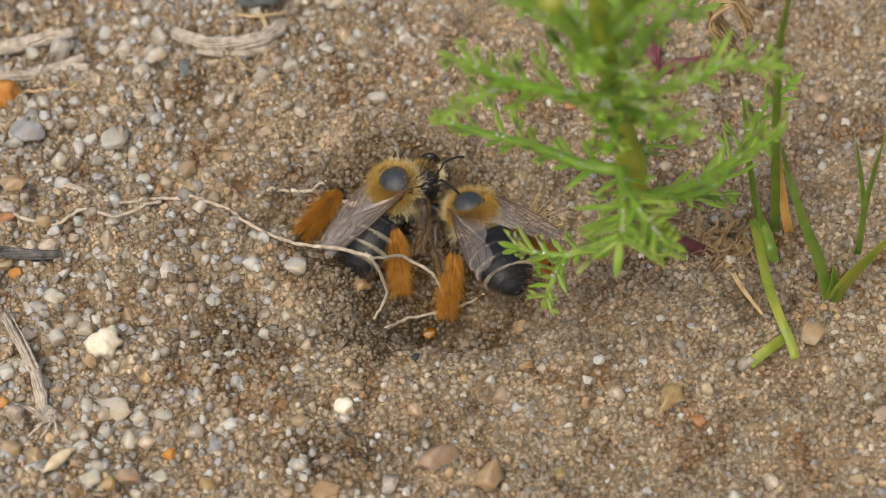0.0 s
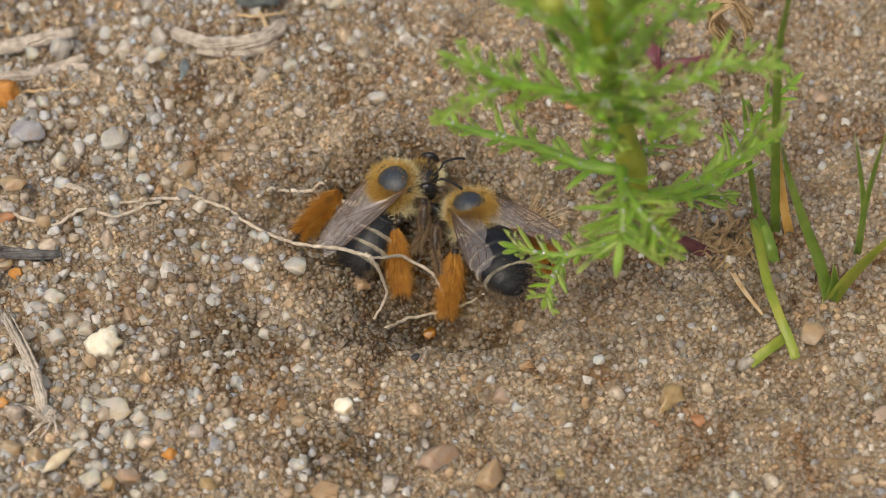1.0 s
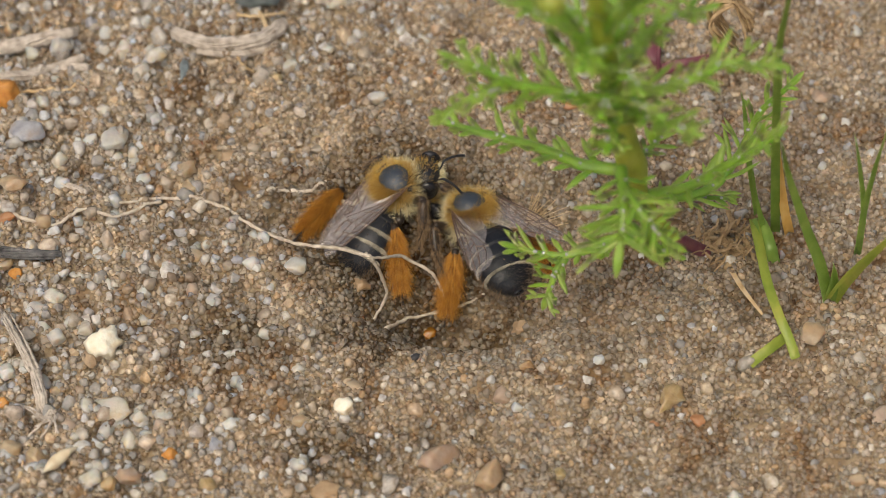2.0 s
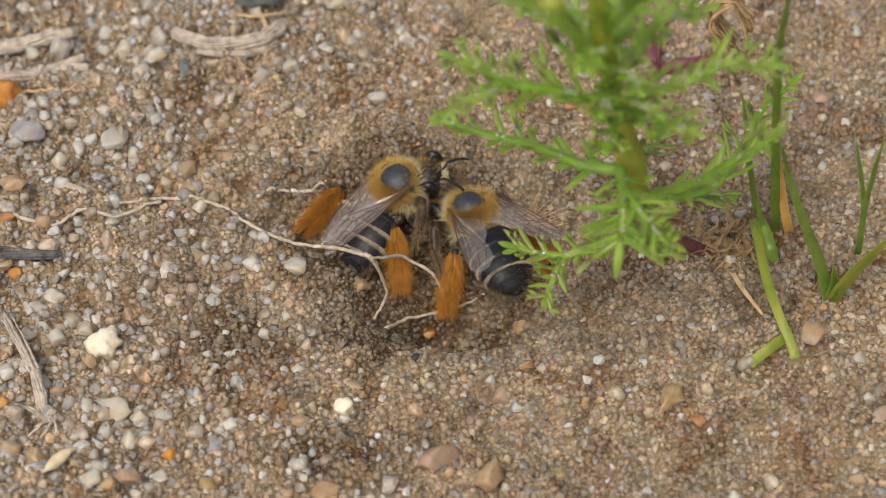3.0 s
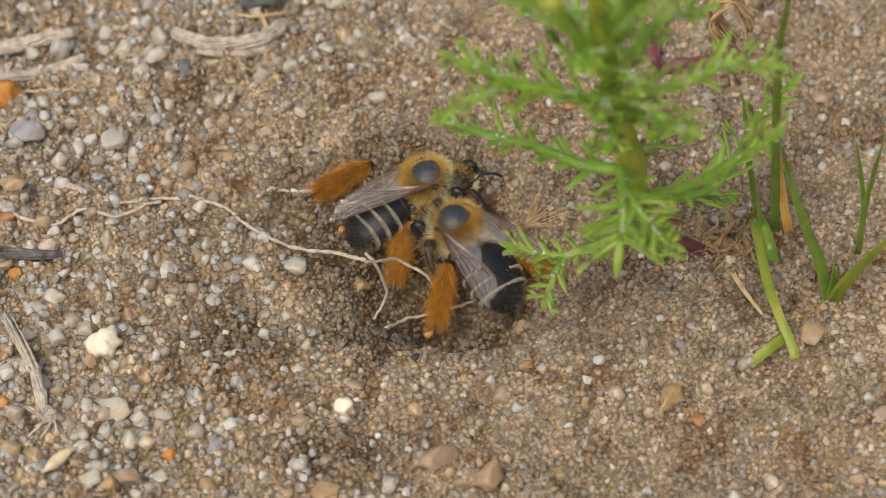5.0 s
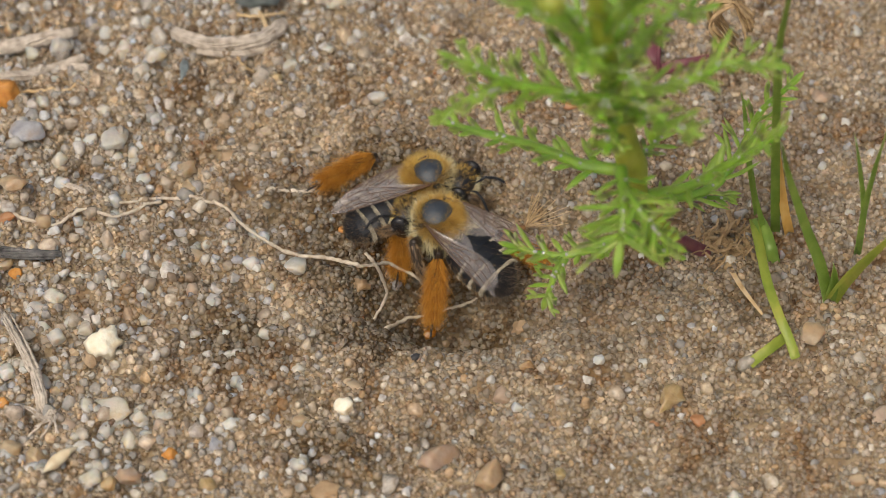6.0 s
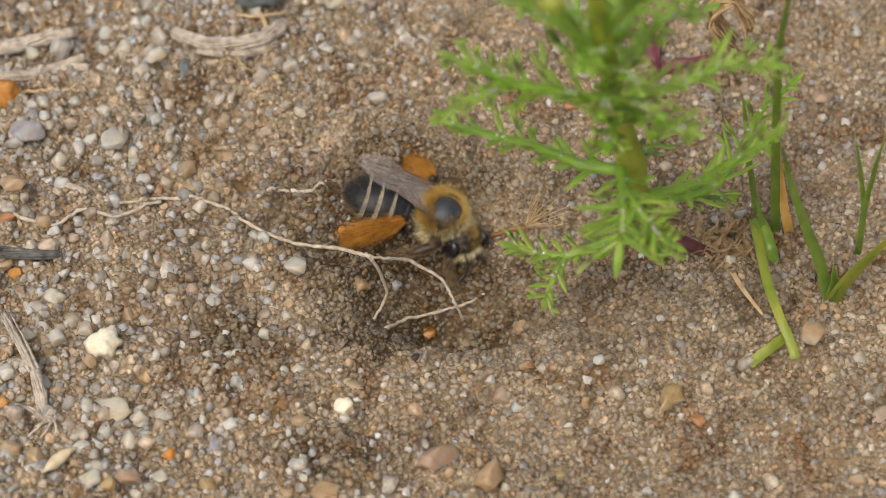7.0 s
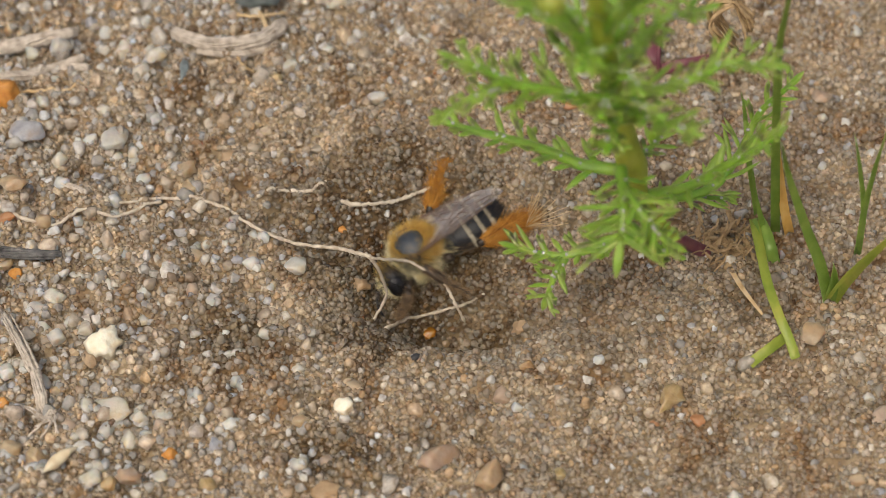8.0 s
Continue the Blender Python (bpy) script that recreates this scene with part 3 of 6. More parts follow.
def build_leg(bee, name, hip, knee, ankle, toe, rng):
    root, (knee, ankle, toe) = Vector(hip), (Vector(q) - Vector(hip) for q in (knee, ankle, toe))
    hip = Vector((0, 0, 0))
    leg = part(name, Geo().tube(spline([hip, Vector(hip).lerp(Vector(knee), 0.5) + Vector((0, 0, 0.1)), knee], 7), [0.36, 0.48, 0.52, 0.5, 0.44, 0.38, 0.32], 9), M_LEG, bee)
    part("shin", Geo().tube(spline([knee, Vector(knee).lerp(Vector(ankle), 0.5), ankle], 6), [0.3, 0.38, 0.42, 0.42, 0.36, 0.24], 8), M_LEG, leg)
    ft = Geo()
    pts = spline([ankle, Vector(ankle).lerp(Vector(toe), 0.5) + Vector((0, 0, 0.15)), toe], 6)
    for a, b in zip(pts, pts[1:]):
        ft.tube([a, a.lerp(b, 0.3), a.lerp(b, 0.85), b], [0.07, 0.13, 0.14, 0.08], 6)
    part("foot", ft, M_LEG, leg)

    def spot(r):
        a, b = r.choice(((hip, knee), (knee, ankle), (knee, ankle), (ankle, toe)))
        d = (Vector(b) - Vector(a)).normalized()
        n = unit(r)
        n = (n - d * n.dot(d)).normalized()
        return Vector(a).lerp(Vector(b), r.random()) + n * 0.2, n * 0.8 + d * 0.8, r.uniform(0.25, 0.75), 0.028
    part("leg_hair", furry(Geo(), 1900, spot, rng), H_LEG, leg, "grey-brown leg hair")
    leg.location = root * MM
    return leg


def build_head(bee, rng):
    g = Geo()
    g.ball((0, 0.9, -0.25), (1.92, 1.2, 1.5), 28, 18, lambda u: 1 - 0.1 * max(0, -u.z) ** 2)
    g.tube([(0.5, 1.5, -1.15), (0.3, 1.85, -1.6), (-0.25, 1.9, -1.85)], [0.24, 0.2, 0.06], 7)
    g.tube([(-0.5, 1.5, -1.15), (-0.3, 1.85, -1.6), (0.25, 1.95, -1.8)], [0.24, 0.2, 0.06], 7)
    head = part("head", g, M_CHITIN, bee, "black head with a pale hairy face")
    head.matrix_basis = place(0, 2.2, 0.0)
    for s in (-1, 1):
        part("eye", Geo().ball((s * 1.52, 1.1, 0.0), (0.58, 0.92, 1.25), 20, 14), M_EYE, head, "glossy black compound eye")
    oc = Geo()
    for x, y in ((-0.28, 0.75), (0.28, 0.75), (0, 1.0)):
        oc.ball((x, y, 1.22), (0.11, 0.11, 0.1), 8, 6)
    part("ocelli", oc, M_EYE, head)

    def face(r):
        u = unit(r)
        if u.y < 0.2 or abs(u.x) > 0.62 or u.z > 0.4:
            return None
        return Vector((1.9 * u.x, 0.9 + 1.18 * u.y, -0.25 + 1.48 * u.z)), u + Vector((0, 0.2, -0.5)), r.uniform(0.35, 0.8), 0.035
    part("face_hair", furry(Geo(), 1000, face, rng), H_PALE, head, "cream face hair")

    def crown(r):
        u = unit(r)
        if u.z < 0.2 or u.y > 0.7 or abs(u.x) > 0.6 or (u.y > 0.1 and r.random() < 0.5):
            return None
        return Vector((1.9 * u.x, 0.9 + 1.18 * u.y, -0.25 + 1.48 * u.z)), u + Vector((0, 0.3, 0.2)), r.uniform(0.3, 0.6), 0.026
    part("crown_hair", furry(Geo(), 480, crown, rng), H_THORAX, head, "yellow-brown crown hair")
    head_antennae = []
    for s in (-1, 1):
        an = Geo()
        an.tube([(0, 0, 0), (s * 0.2, 0.25, 0.5), (s * 0.4, 0.4, 0.95)], [0.08, 0.09, 0.1], 7)
        pts = spline([(s * 0.4, 0.4, 0.95), (s * 0.75, 1.1, 1.05), (s * 1.05, 1.65, 0.85), (s * 1.3, 2.15, 0.45)], 12)
        for a, b in zip(pts, pts[1:]):
            an.tube([a, a.lerp(b, 0.12), a.lerp(b, 0.85), b], [0.09, 0.115, 0.122, 0.09], 7)
        ant = part("antenna", an, M_CHITIN, head, "black jointed antenna")
        ant.matrix_basis = place(s * 0.45, 1.95, 0.15)
        head_antennae.append(ant)
    return head, head_antennae


def build_bee(label, seed, ragged):
    rng = random.Random(seed)
    bee = tagged(new("bee"), label, "bee", "bees in the hollow")
    th = part("thorax", Geo().ball((0, 0, 0), (2.0, 2.2, 1.9), 32, 22), M_CHITIN, bee, "black thorax under dense fur")
    cap, rings, seg = Geo(), 10, 36
    verts = []
    for i in range(rings + 1):
        for a in range(seg):
            q = i / rings
            x, y = 1.5 * q * math.cos(2 * math.pi * a / seg), 0.25 + 1.27 * q * math.sin(2 * math.pi * a / seg)
            verts.append((x, y, 1.9 * math.sqrt(1 - (x / 2.0) ** 2 - (y / 2.2) ** 2) + 0.16 * (1 - q ** 3) - 0.03))
    cap.add(verts, [(i * seg + a, i * seg + (a + 1) % seg, (i + 1) * seg + (a + 1) % seg, (i + 1) * seg + a)[::-1] for i in range(rings) for a in range(seg)])
    part("back_plate", cap, M_PLATE, th, "bald glossy black back plate")

    def coat(pale):
        def spot(r):
            u = unit(r)
            p = Vector((1.97 * u.x, 2.17 * u.y, 1.87 * u.z))
            on_plate = (p.x / 1.48) ** 2 + ((p.y - 0.25) / 1.25) ** 2 < r.uniform(0.82, 1.1) and p.z > 0
            light = 0.9 * (0.42 - u.z) + 0.55 * max(0, u.y) + 0.1 * abs(u.x) + r.uniform(-0.4, 0.4)
            if on_plate or u.z < -0.85 or (light > 0.1) != pale:
                return None
            n = Vector((u.x / 2.1, u.y / 2.25, u.z / 1.9)).normalized()
            way = n + Vector((r.uniform(-0.3, 0.3), r.uniform(-0.35, 0.25), r.uniform(-0.15, 0.35)))
            return p, way, (r.uniform(0.35, 0.95) if r.random() < 0.8 else r.uniform(0.8, 1.3)) * (1.2 if pale else 1.0) * (0.75 if u.y > 0.5 else 1.0), 0.019
        return spot
    part("fur", furry(Geo(), 9800, coat(False), rng), H_THORAX, th, "yellow-brown thorax fur")
    part("side_fur", furry(Geo(), 5000, coat(True), rng), H_PALE, th, "pale yellow side fur")
    sparse = Geo()

    def stubble(r):
        x, y = r.uniform(-1.5, 1.5), r.uniform(-1.0, 1.5)
        q = 1 - (x / 1.48) ** 2 - ((y - 0.25) / 1.25) ** 2
        if q < 0.02 or r.random() < q * 0.9:
            return None
        return Vector((x, y, 1.9 * math.sqrt(1 - (x / 2.0) ** 2 - (y / 2.2) ** 2) + 0.05)), Vector((r.uniform(-0.4, 0.4), r.uniform(-0.6, 0.2), 1)), r.uniform(0.12, 0.35), 0.024
    part("stubble", furry(sparse, 220, stubble, rng), H_THORAX, th)
    abdomen = build_abdomen(bee, rng, ragged > 0)
    head, antennae = build_head(bee, rng)
    wings = {s: build_wing(bee, s, rng, ragged) for s in (-1, 1)}
    hinds = {s: build_hind_leg(bee, rng) for s in (-1, 1)}
    legs = {}
    for s in (-1, 1):
        part("wing_root", Geo().ball((s * 1.8, 0.55, 1.05), (0.26, 0.34, 0.24), 14, 10), M_CHITIN, bee, "black wing root")
        femur = Geo().tube(spline([(s * 1.2, -1.3, -1.1), (s * 2.0, -1.7, -0.7), (s * 2.6, -2.0, -0.3)], 6), [0.4, 0.5, 0.52, 0.48, 0.42, 0.34], 9)
        part("hind_thigh", femur, M_LEG, bee)
        legs["mid", s] = build_leg(bee, "middle_leg", (s * 1.4, 0.1, -1.3), (s * 3.4, 0.5, 0.45), (s * 4.4, -1.2, -1.1), (s * 4.7, -2.6, -2.3), rng)
        legs["front", s] = build_leg(bee, "front_leg", (s * 0.9, 1.5, -1.3), (s * 2.2, 2.6, -0.9), (s * 2.4, 3.5, -2.0), (s * 2.2, 4.6, -2.6), rng)
    return {"bee": bee, "abdomen": abdomen, "head": head, "antenna": antennae, "wing": wings, "hind": hinds, "legs": legs}


BEE_A = build_bee("furry yellow-brown bee with orange brushed hind legs, in the sand hollow", 5, 0.0)
BEE_B = build_bee("furry bee with torn wings and orange hind legs", 6, 1.0)


# ---- stones ----
def stone_geo(size, seed, flat=0.75, rough=0.12, detail=3, long=1.15):
    """A worn pebble about size across, with a few flattened faces."""
    rng = random.Random(seed)
    v, f = ico(detail)
    cuts = [(unit(rng), rng.uniform(0.5, 0.8)) for _ in range(20)]
    off = rng.uniform(0, 100)
    g, verts = Geo(), []
    for p in v:
        q = Vector(p)
        for d, lim in cuts:
            over = q.dot(d) - lim
            if over > 0:
                q -= d * over * 0.88
        q *= 1 + 1.5 * rough * noise.noise(q * 2.2 + Vector((off, 0, 0))) + rough * 0.9 * noise.noise(q * 6 + Vector((0, off, 0)))
        verts.append((q.x * size * 0.55 * long, q.y * size * 0.55, q.z * size * 0.55 * flat))
    return g.add(verts, [tuple(int(i) for i in t) for t in f])


def stone(x, y, size, kind, words, rz=0.0, flat=0.75, long=1.15, sink=0.33, tilt=0.0, rough=0.12, name="pebble"):
    seed = int(abs(x * 131 + y * 17) * 10) % 9973
    if len(words.split()) < 4:
        words += " half sunk in the sand"
    ob = thing(name, stone_geo(size, seed, flat, rough, 3, long), STONE[kind], words, "stone", "pebbles in the sand")
    ob.matrix_basis = place(x, y, height(x, y) + size * (0.55 * flat * (1 - 2 * sink) + 0.13), tilt, tilt * 0.5, rz)
    return ob


def build_stones():
    stone(-27.62, -10.79, 3.13, "cream", "chalky cream-white flint lying on the sand", 25, 0.95, 1.1, 0.25, 8, 0.24)
    stone(-7.99, -16.50, 1.87, "cream", "small smooth cream pebble", 20, 0.9, 1.0, 0.2)
    stone(-0.49, -21.77, 2.58, "pink", "pinkish orange pebble sunk in the sand", 40, 0.8, 1.3, 0.3)
    stone(3.65, -23.92, 2.61, "tan", "tan translucent pebble sunk in the sand", 80, 0.8, 1.3, 0.3)
    stone(-38.76, 17.34, 2.87, "orange", "rough rust-orange pebble", -20, 0.95, 1.1, 0.28, 0, 0.2)
    stone(-36.41, 12.42, 2.53, "bluegrey", "blue-grey pebble among white grains", 8, 0.6, 1.5, 0.2)
    stone(-12.25, -2.35, 2.04, "grey", "pale grey pebble beside the root", 10, 0.75, 1.2, 0.15)
    stone(-28.72, 11.55, 2.37, "grey", "pale grey flat pebble", 60, 0.6, 1.2, 0.2)
    stone(-27.04, 10.01, 1.49, "clear", "cream quartz pebble", 80)
    stone(-26.91, -16.60, 2.59, "clear", "pale translucent quartz pebble", -5, 0.7, 1.4, 0.25)
    stone(-16.90, -17.96, 1.32, "white", "white quartz pebble", 15)
    stone(-22.39, -17.18, 1.59, "clear", "pale quartz pebble", -25)
    stone(-24.51, -17.42, 1.40, "clear", "greyish quartz pebble", 5)
    stone(-34.29, -20.41, 1.93, "tan", "orange-tan pebble", 10, 0.85)
    stone(-32.35, -21.31, 2.02, "tan", "angular tan pebble", 60, 0.9, 1.1, 0.28, 0, 0.2)
    stone(-29.56, -8.63, 1.59, "clear", "upright translucent grey quartz", 85, 0.8, 1.3, 0.1)
    stone(-31.84, -9.62, 1.58, "grey", "smooth grey pebble", 0)
    stone(-35.62, -12.92, 1.80, "white", "white quartz pebble", 30, 0.9)
    stone(-24.96, -23.10, 1.92, "pink", "pink and white pebble", 20, 0.8, 1.2, 0.28, 0, 0.2)
    stone(-26.26, -23.93, 1.25, "yellow", "yellow pebble", 0)
    stone(-21.73, -21.07, 1.24, "orange", "round orange pebble", 0, 0.95, 1.05)
    stone(-22.23, -23.09, 1.30, "clear", "clear quartz pebble", 40)
    stone(-35.64, -15.79, 1.04, "orange", "orange pebble", 70)
    stone(-27.61, -23.31, 1.97, "clear", "brownish quartz pebble", 30, 0.7, 1.2, 0.35)
    stone(-18.62, -23.69, 1.39, "yellow", "yellowish pebble", 10)
    stone(18.41, -15.73, 2.09, "yellow", "angular yellow-brown pebble", 55, 0.6, 1.5, 0.15, 14, 0.35)
    stone(20.51, -17.80, 1.32, "rust", "round rusty red pebble", 0, 0.95, 1.05)
    stone(16.97, -17.90, 0.96, "rust", "small rusty red pebble", 0)
    stone(4.75, -15.49, 1.83, "pink", "dusty pink pebble", 50, 0.8)
    stone(5.90, -16.83, 1.04, "white", "white quartz grain", 20)
    stone(9.21, -22.86, 1.29, "yellow", "yellow pebble", 20)
    stone(12.68, -12.67, 1.07, "white", "white quartz pebble", 5)
    stone(16.25, -12.30, 1.15, "clear", "pale quartz pebble", 30)
    stone(17.98, -7.75, 1.06, "white", "pale bluish quartz sliver", 75, 0.6)
    stone(30.15, -9.82, 2.14, "tan", "brownish quartz pebble beside the cut blade", 50, 0.8)
    stone(35.13, -17.29, 1.95, "pink", "pinkish tan pebble", 50, 0.7, 1.2, 0.3)
    stone(32.59, -23.66, 1.47, "tan", "orange-tan pebble", 0)
    stone(-5.83, 16.67, 1.81, "grey", "pale grey translucent pebble", 0, 0.8)
    stone(-13.88, 20.75, 1.97, "clear", "cream quartz pebble", 20)
    stone(-28.59, 22.78, 2.29, "clear", "cream quartz pebble", 70, 0.85)
    stone(-25.81, 21.70, 1.98, "clear", "cream quartz pebble with an orange stain", 40, 0.9)
    stone(-27.07, 19.83, 1.96, "clear", "cream quartz pebble", 10)
    stone(-30.88, 25.53, 1.51, "white", "white quartz pebble", 80, 0.8)
    stone(-34.41, 22.51, 2.04, "grey", "grey stone by the twig", 30, 0.9)
    stone(-23.0, 19.4, 1.1, "slate", "black charcoal crumb", 85, 0.7, 2.0, -0.05, 0, 0.3, "charcoal_crumb")
    stone(-14.9, 18.4, 1.30, "yellow", "orange-tan pebble", 5)
    stone(-16.95, 28.97, 3.89, "slate", "dark blue-green slate stone", 4, 0.7, 1.5, 0.28, 0, 0.15)
    stone(-9.50, 27.32, 2.01, "clear", "tan quartz pebble", 10)
    stone(-36.84, 5.38, 2.02, "tan", "smooth tan pebble", 10, 0.8, 1.2, 0.25)
    stone(-37.09, 2.60, 1.40, "rust", "rusty orange pebble", 30)
    stone(-36.02, -2.13, 1.24, "orange", "round orange-tan pebble", 0, 1.0, 1.0)
    stone(-37.16, -1.33, 1.52, "tan", "tan pebble", 60)
    stone(-32.32, -5.28, 1.88, "clear", "pinkish translucent quartz", 10, 0.75)
    stone(-1.18, -3.14, 1.24, "amber", "amber-brown translucent stone at the hollow's lip", 65, 0.8, 1.4, 0.15)
    stone(6.64, -4.66, 1.63, "brown", "brown stone at the hollow's lip", 30, 0.6, 1.6, 0.3, 0, 0.3)
    stone(-7.09, -1.82, 1.45, "brown", "brownish pebble in the hollow", 20, 0.8, 1.15, 0.42, 0, 0.25)
    stone(-8.69, 3.17, 0.87, "orange", "small orange pebble", 0)
    stone(-4.10, -0.26, 1.22, "bluegrey", "blue-grey pebble in the hollow", 0)
    stone(-22.20, 8.37, 1.76, "tan", "smooth tan pebble", 20, 0.8)
    stone(-21.04, -0.26, 1.66, "tan", "tan pebble", -20, 0.75)
    stone(-17.35, -1.47, 0.99, "bluegrey", "dark blue-grey pebble", 0)
    stone(-16.20, -0.87, 1.66, "tan", "brown quartz pebble", 70, 0.7)
    stone(-18.56, 9.88, 1.75, "brown", "greyish brown stone in damp sand", 10, 0.7, 1.3, 0.38)
    stone(-24.92, -5.00, 1.13, "clear", "round clear quartz pebble", 0, 0.95)
    stone(-20.45, -9.10, 0.88, "clear", "pale pebble", 0)
    stone(-11.86, -12.70, 1.20, "clear", "clear quartz pebble", 0)
    stone(-11.47, -17.49, 1.41, "tan", "tan pebble", 0)
    stone(-18.15, -19.96, 1.26, "bluegrey", "grey-blue pebble", 45)
    stone(-9.31, -24.30, 2.18, "brown", "brown flat stone sunk in the sand", 5, 0.5, 1.4, 0.35)
    stone(10.91, 5.11, 0.82, "grey", "small grey pebble", 0)
    stone(11.22, 16.10, 1.31, "rust", "reddish flake stone", -10, 0.5, 1.4)
    stone(34.35, -15.59, 1.01, "clear", "pale pebble", 0)
    stone(-18.89, -14.78, 0.92, "pink", "small reddish pebble", 0)
    stone(-17.06, -11.20, 0.64, "yellow", "tiny yellow crumb", 0)
    stone(-14.87, -12.18, 0.55, "black", "tiny black crumb", 0, name="charcoal_crumb")
    stone(-2.28, -10.90, 0.84, "black", "tiny black crumb", 0, name="charcoal_crumb")
    stone(31.33, 23.83, 1.38, "grey", "grey pebble", 0)
    stone(35.39, 10.89, 0.88, "bluegrey", "dark pebble", 0)
    stone(33.70, 16.43, 1.67, "pink", "pinkish pebble", 0, 0.6)
    # loose small stones scattered where the sand is gravelly
    rng = random.Random(77)
    protos = {k: [mesh_of("pebble", stone_geo(1.0, 900 + 7 * i, 0.8, 0.12, 2, 1.15), STONE[k]) for i in range(2)] for k in ("clear", "white", "grey", "tan", "pink", "bluegrey")}
    words = {"clear": "small translucent quartz pebble in the sand", "white": "small white quartz pebble in the sand", "grey": "small grey pebble in the sand",
             "tan": "small tan pebble in the sand", "pink": "small pinkish pebble in the sand", "bluegrey": "small blue-grey pebble in the sand"}
    made = 0
    while made < 300:
        x, y = rng.uniform(-43, 43), rng.uniform(-26, 32)
        if rng.random() > 0.03 + coarse(x, y) or math.hypot((x + 1) / 14, (y - 0.5) / 12) < 1:
            continue
        k = rng.choices(("clear", "white", "grey", "tan", "pink", "bluegrey"), (7, 3, 2, 2, 1.5, 0.8))[0]
        ob = tagged(new("pebble", rng.choice(protos[k])), words[k], "stone", "pebbles in the sand")
        s = 0.75 + 1.05 * rng.random() ** 1.5
        ob.matrix_basis = place(x, y, height(x, y) + s * 0.1, rng.uniform(-25, 25), rng.uniform(-25, 25), rng.uniform(0, 360)) @ Matrix.Scale(s, 4)
        made += 1


build_stones()


# ---- roots and twigs ----
def root(name, pts, r0, r1, label, seed, material=None, n=40, knots=0.22, category="root", parent=None):
    rng = random.Random(seed)
    line = spline(pts, n)
    for k in range(1, n - 1):
        line[k] = line[k] + Vector((rng.uniform(-1, 1), rng.uniform(-1, 1), rng.uniform(-1, 1))) * r0 * (0.3 if r0 < 0.25 else 0.08)
    lifts = [max(0.0, height(p.x, p.y) + 0.2 + 0.5 * r0 - p.z) for p in line]
    for p, lift in zip(line, lifts):
        # thin roots follow the ground, stiff wood is raised as a whole
        p.z += lift if r0 < 0.25 else sum(lifts) / n
    knots = knots if r0 < 0.25 else 0.06
    radii = [(r0 + (r1 - r0) * k / (n - 1)) * (1 + rng.uniform(-knots, knots)) for k in range(n)]
    g = Geo().tube(line, radii, 7, 0.12, rng=rng)
    if parent:
        return part(name, g, material or M_ROOT, parent, label)
    wood = thing(name, Geo().tube(line, [v * 0.8 for v in radii], 9, 0.1, rng=rng) if material in (M_TWIG, M_CHAR) else g, material or M_ROOT, label, category)
    if material in (M_TWIG, M_CHAR):
        # split, fibrous wood: strands lie along the core and stick out at its ends
        for k in range(15):
            a = 2 * math.pi * k / 15 + rng.uniform(-0.2, 0.2)
            first, last = rng.choice((0, 0, rng.randrange(n // 3))), n - 1 - rng.choice((0, 0, rng.randrange(n // 3)))
            strand = []
            for i in range(first, last + 1, 2):
                d = (line[min(i + 1, n - 1)] - line[max(i - 1, 0)]).normalized()
                side = d.cross(Vector((0, 0, 1))).normalized()
                twist = a + 0.25 * math.sin(i * 0.21 + k)
                strand.append(line[i] + (side * math.cos(twist) + side.cross(d) * math.sin(twist)) * radii[i] * 0.82)
            if len(strand) > 3:
                sg = Geo().tube(strand, [rng.uniform(0.16, 0.28) * radii[0] * (0.5 if i in (0, len(strand) - 1) else 1) for i in range(len(strand))], 5, 0.1, rng=rng)
                part("strand", sg, material, wood)
    return wood


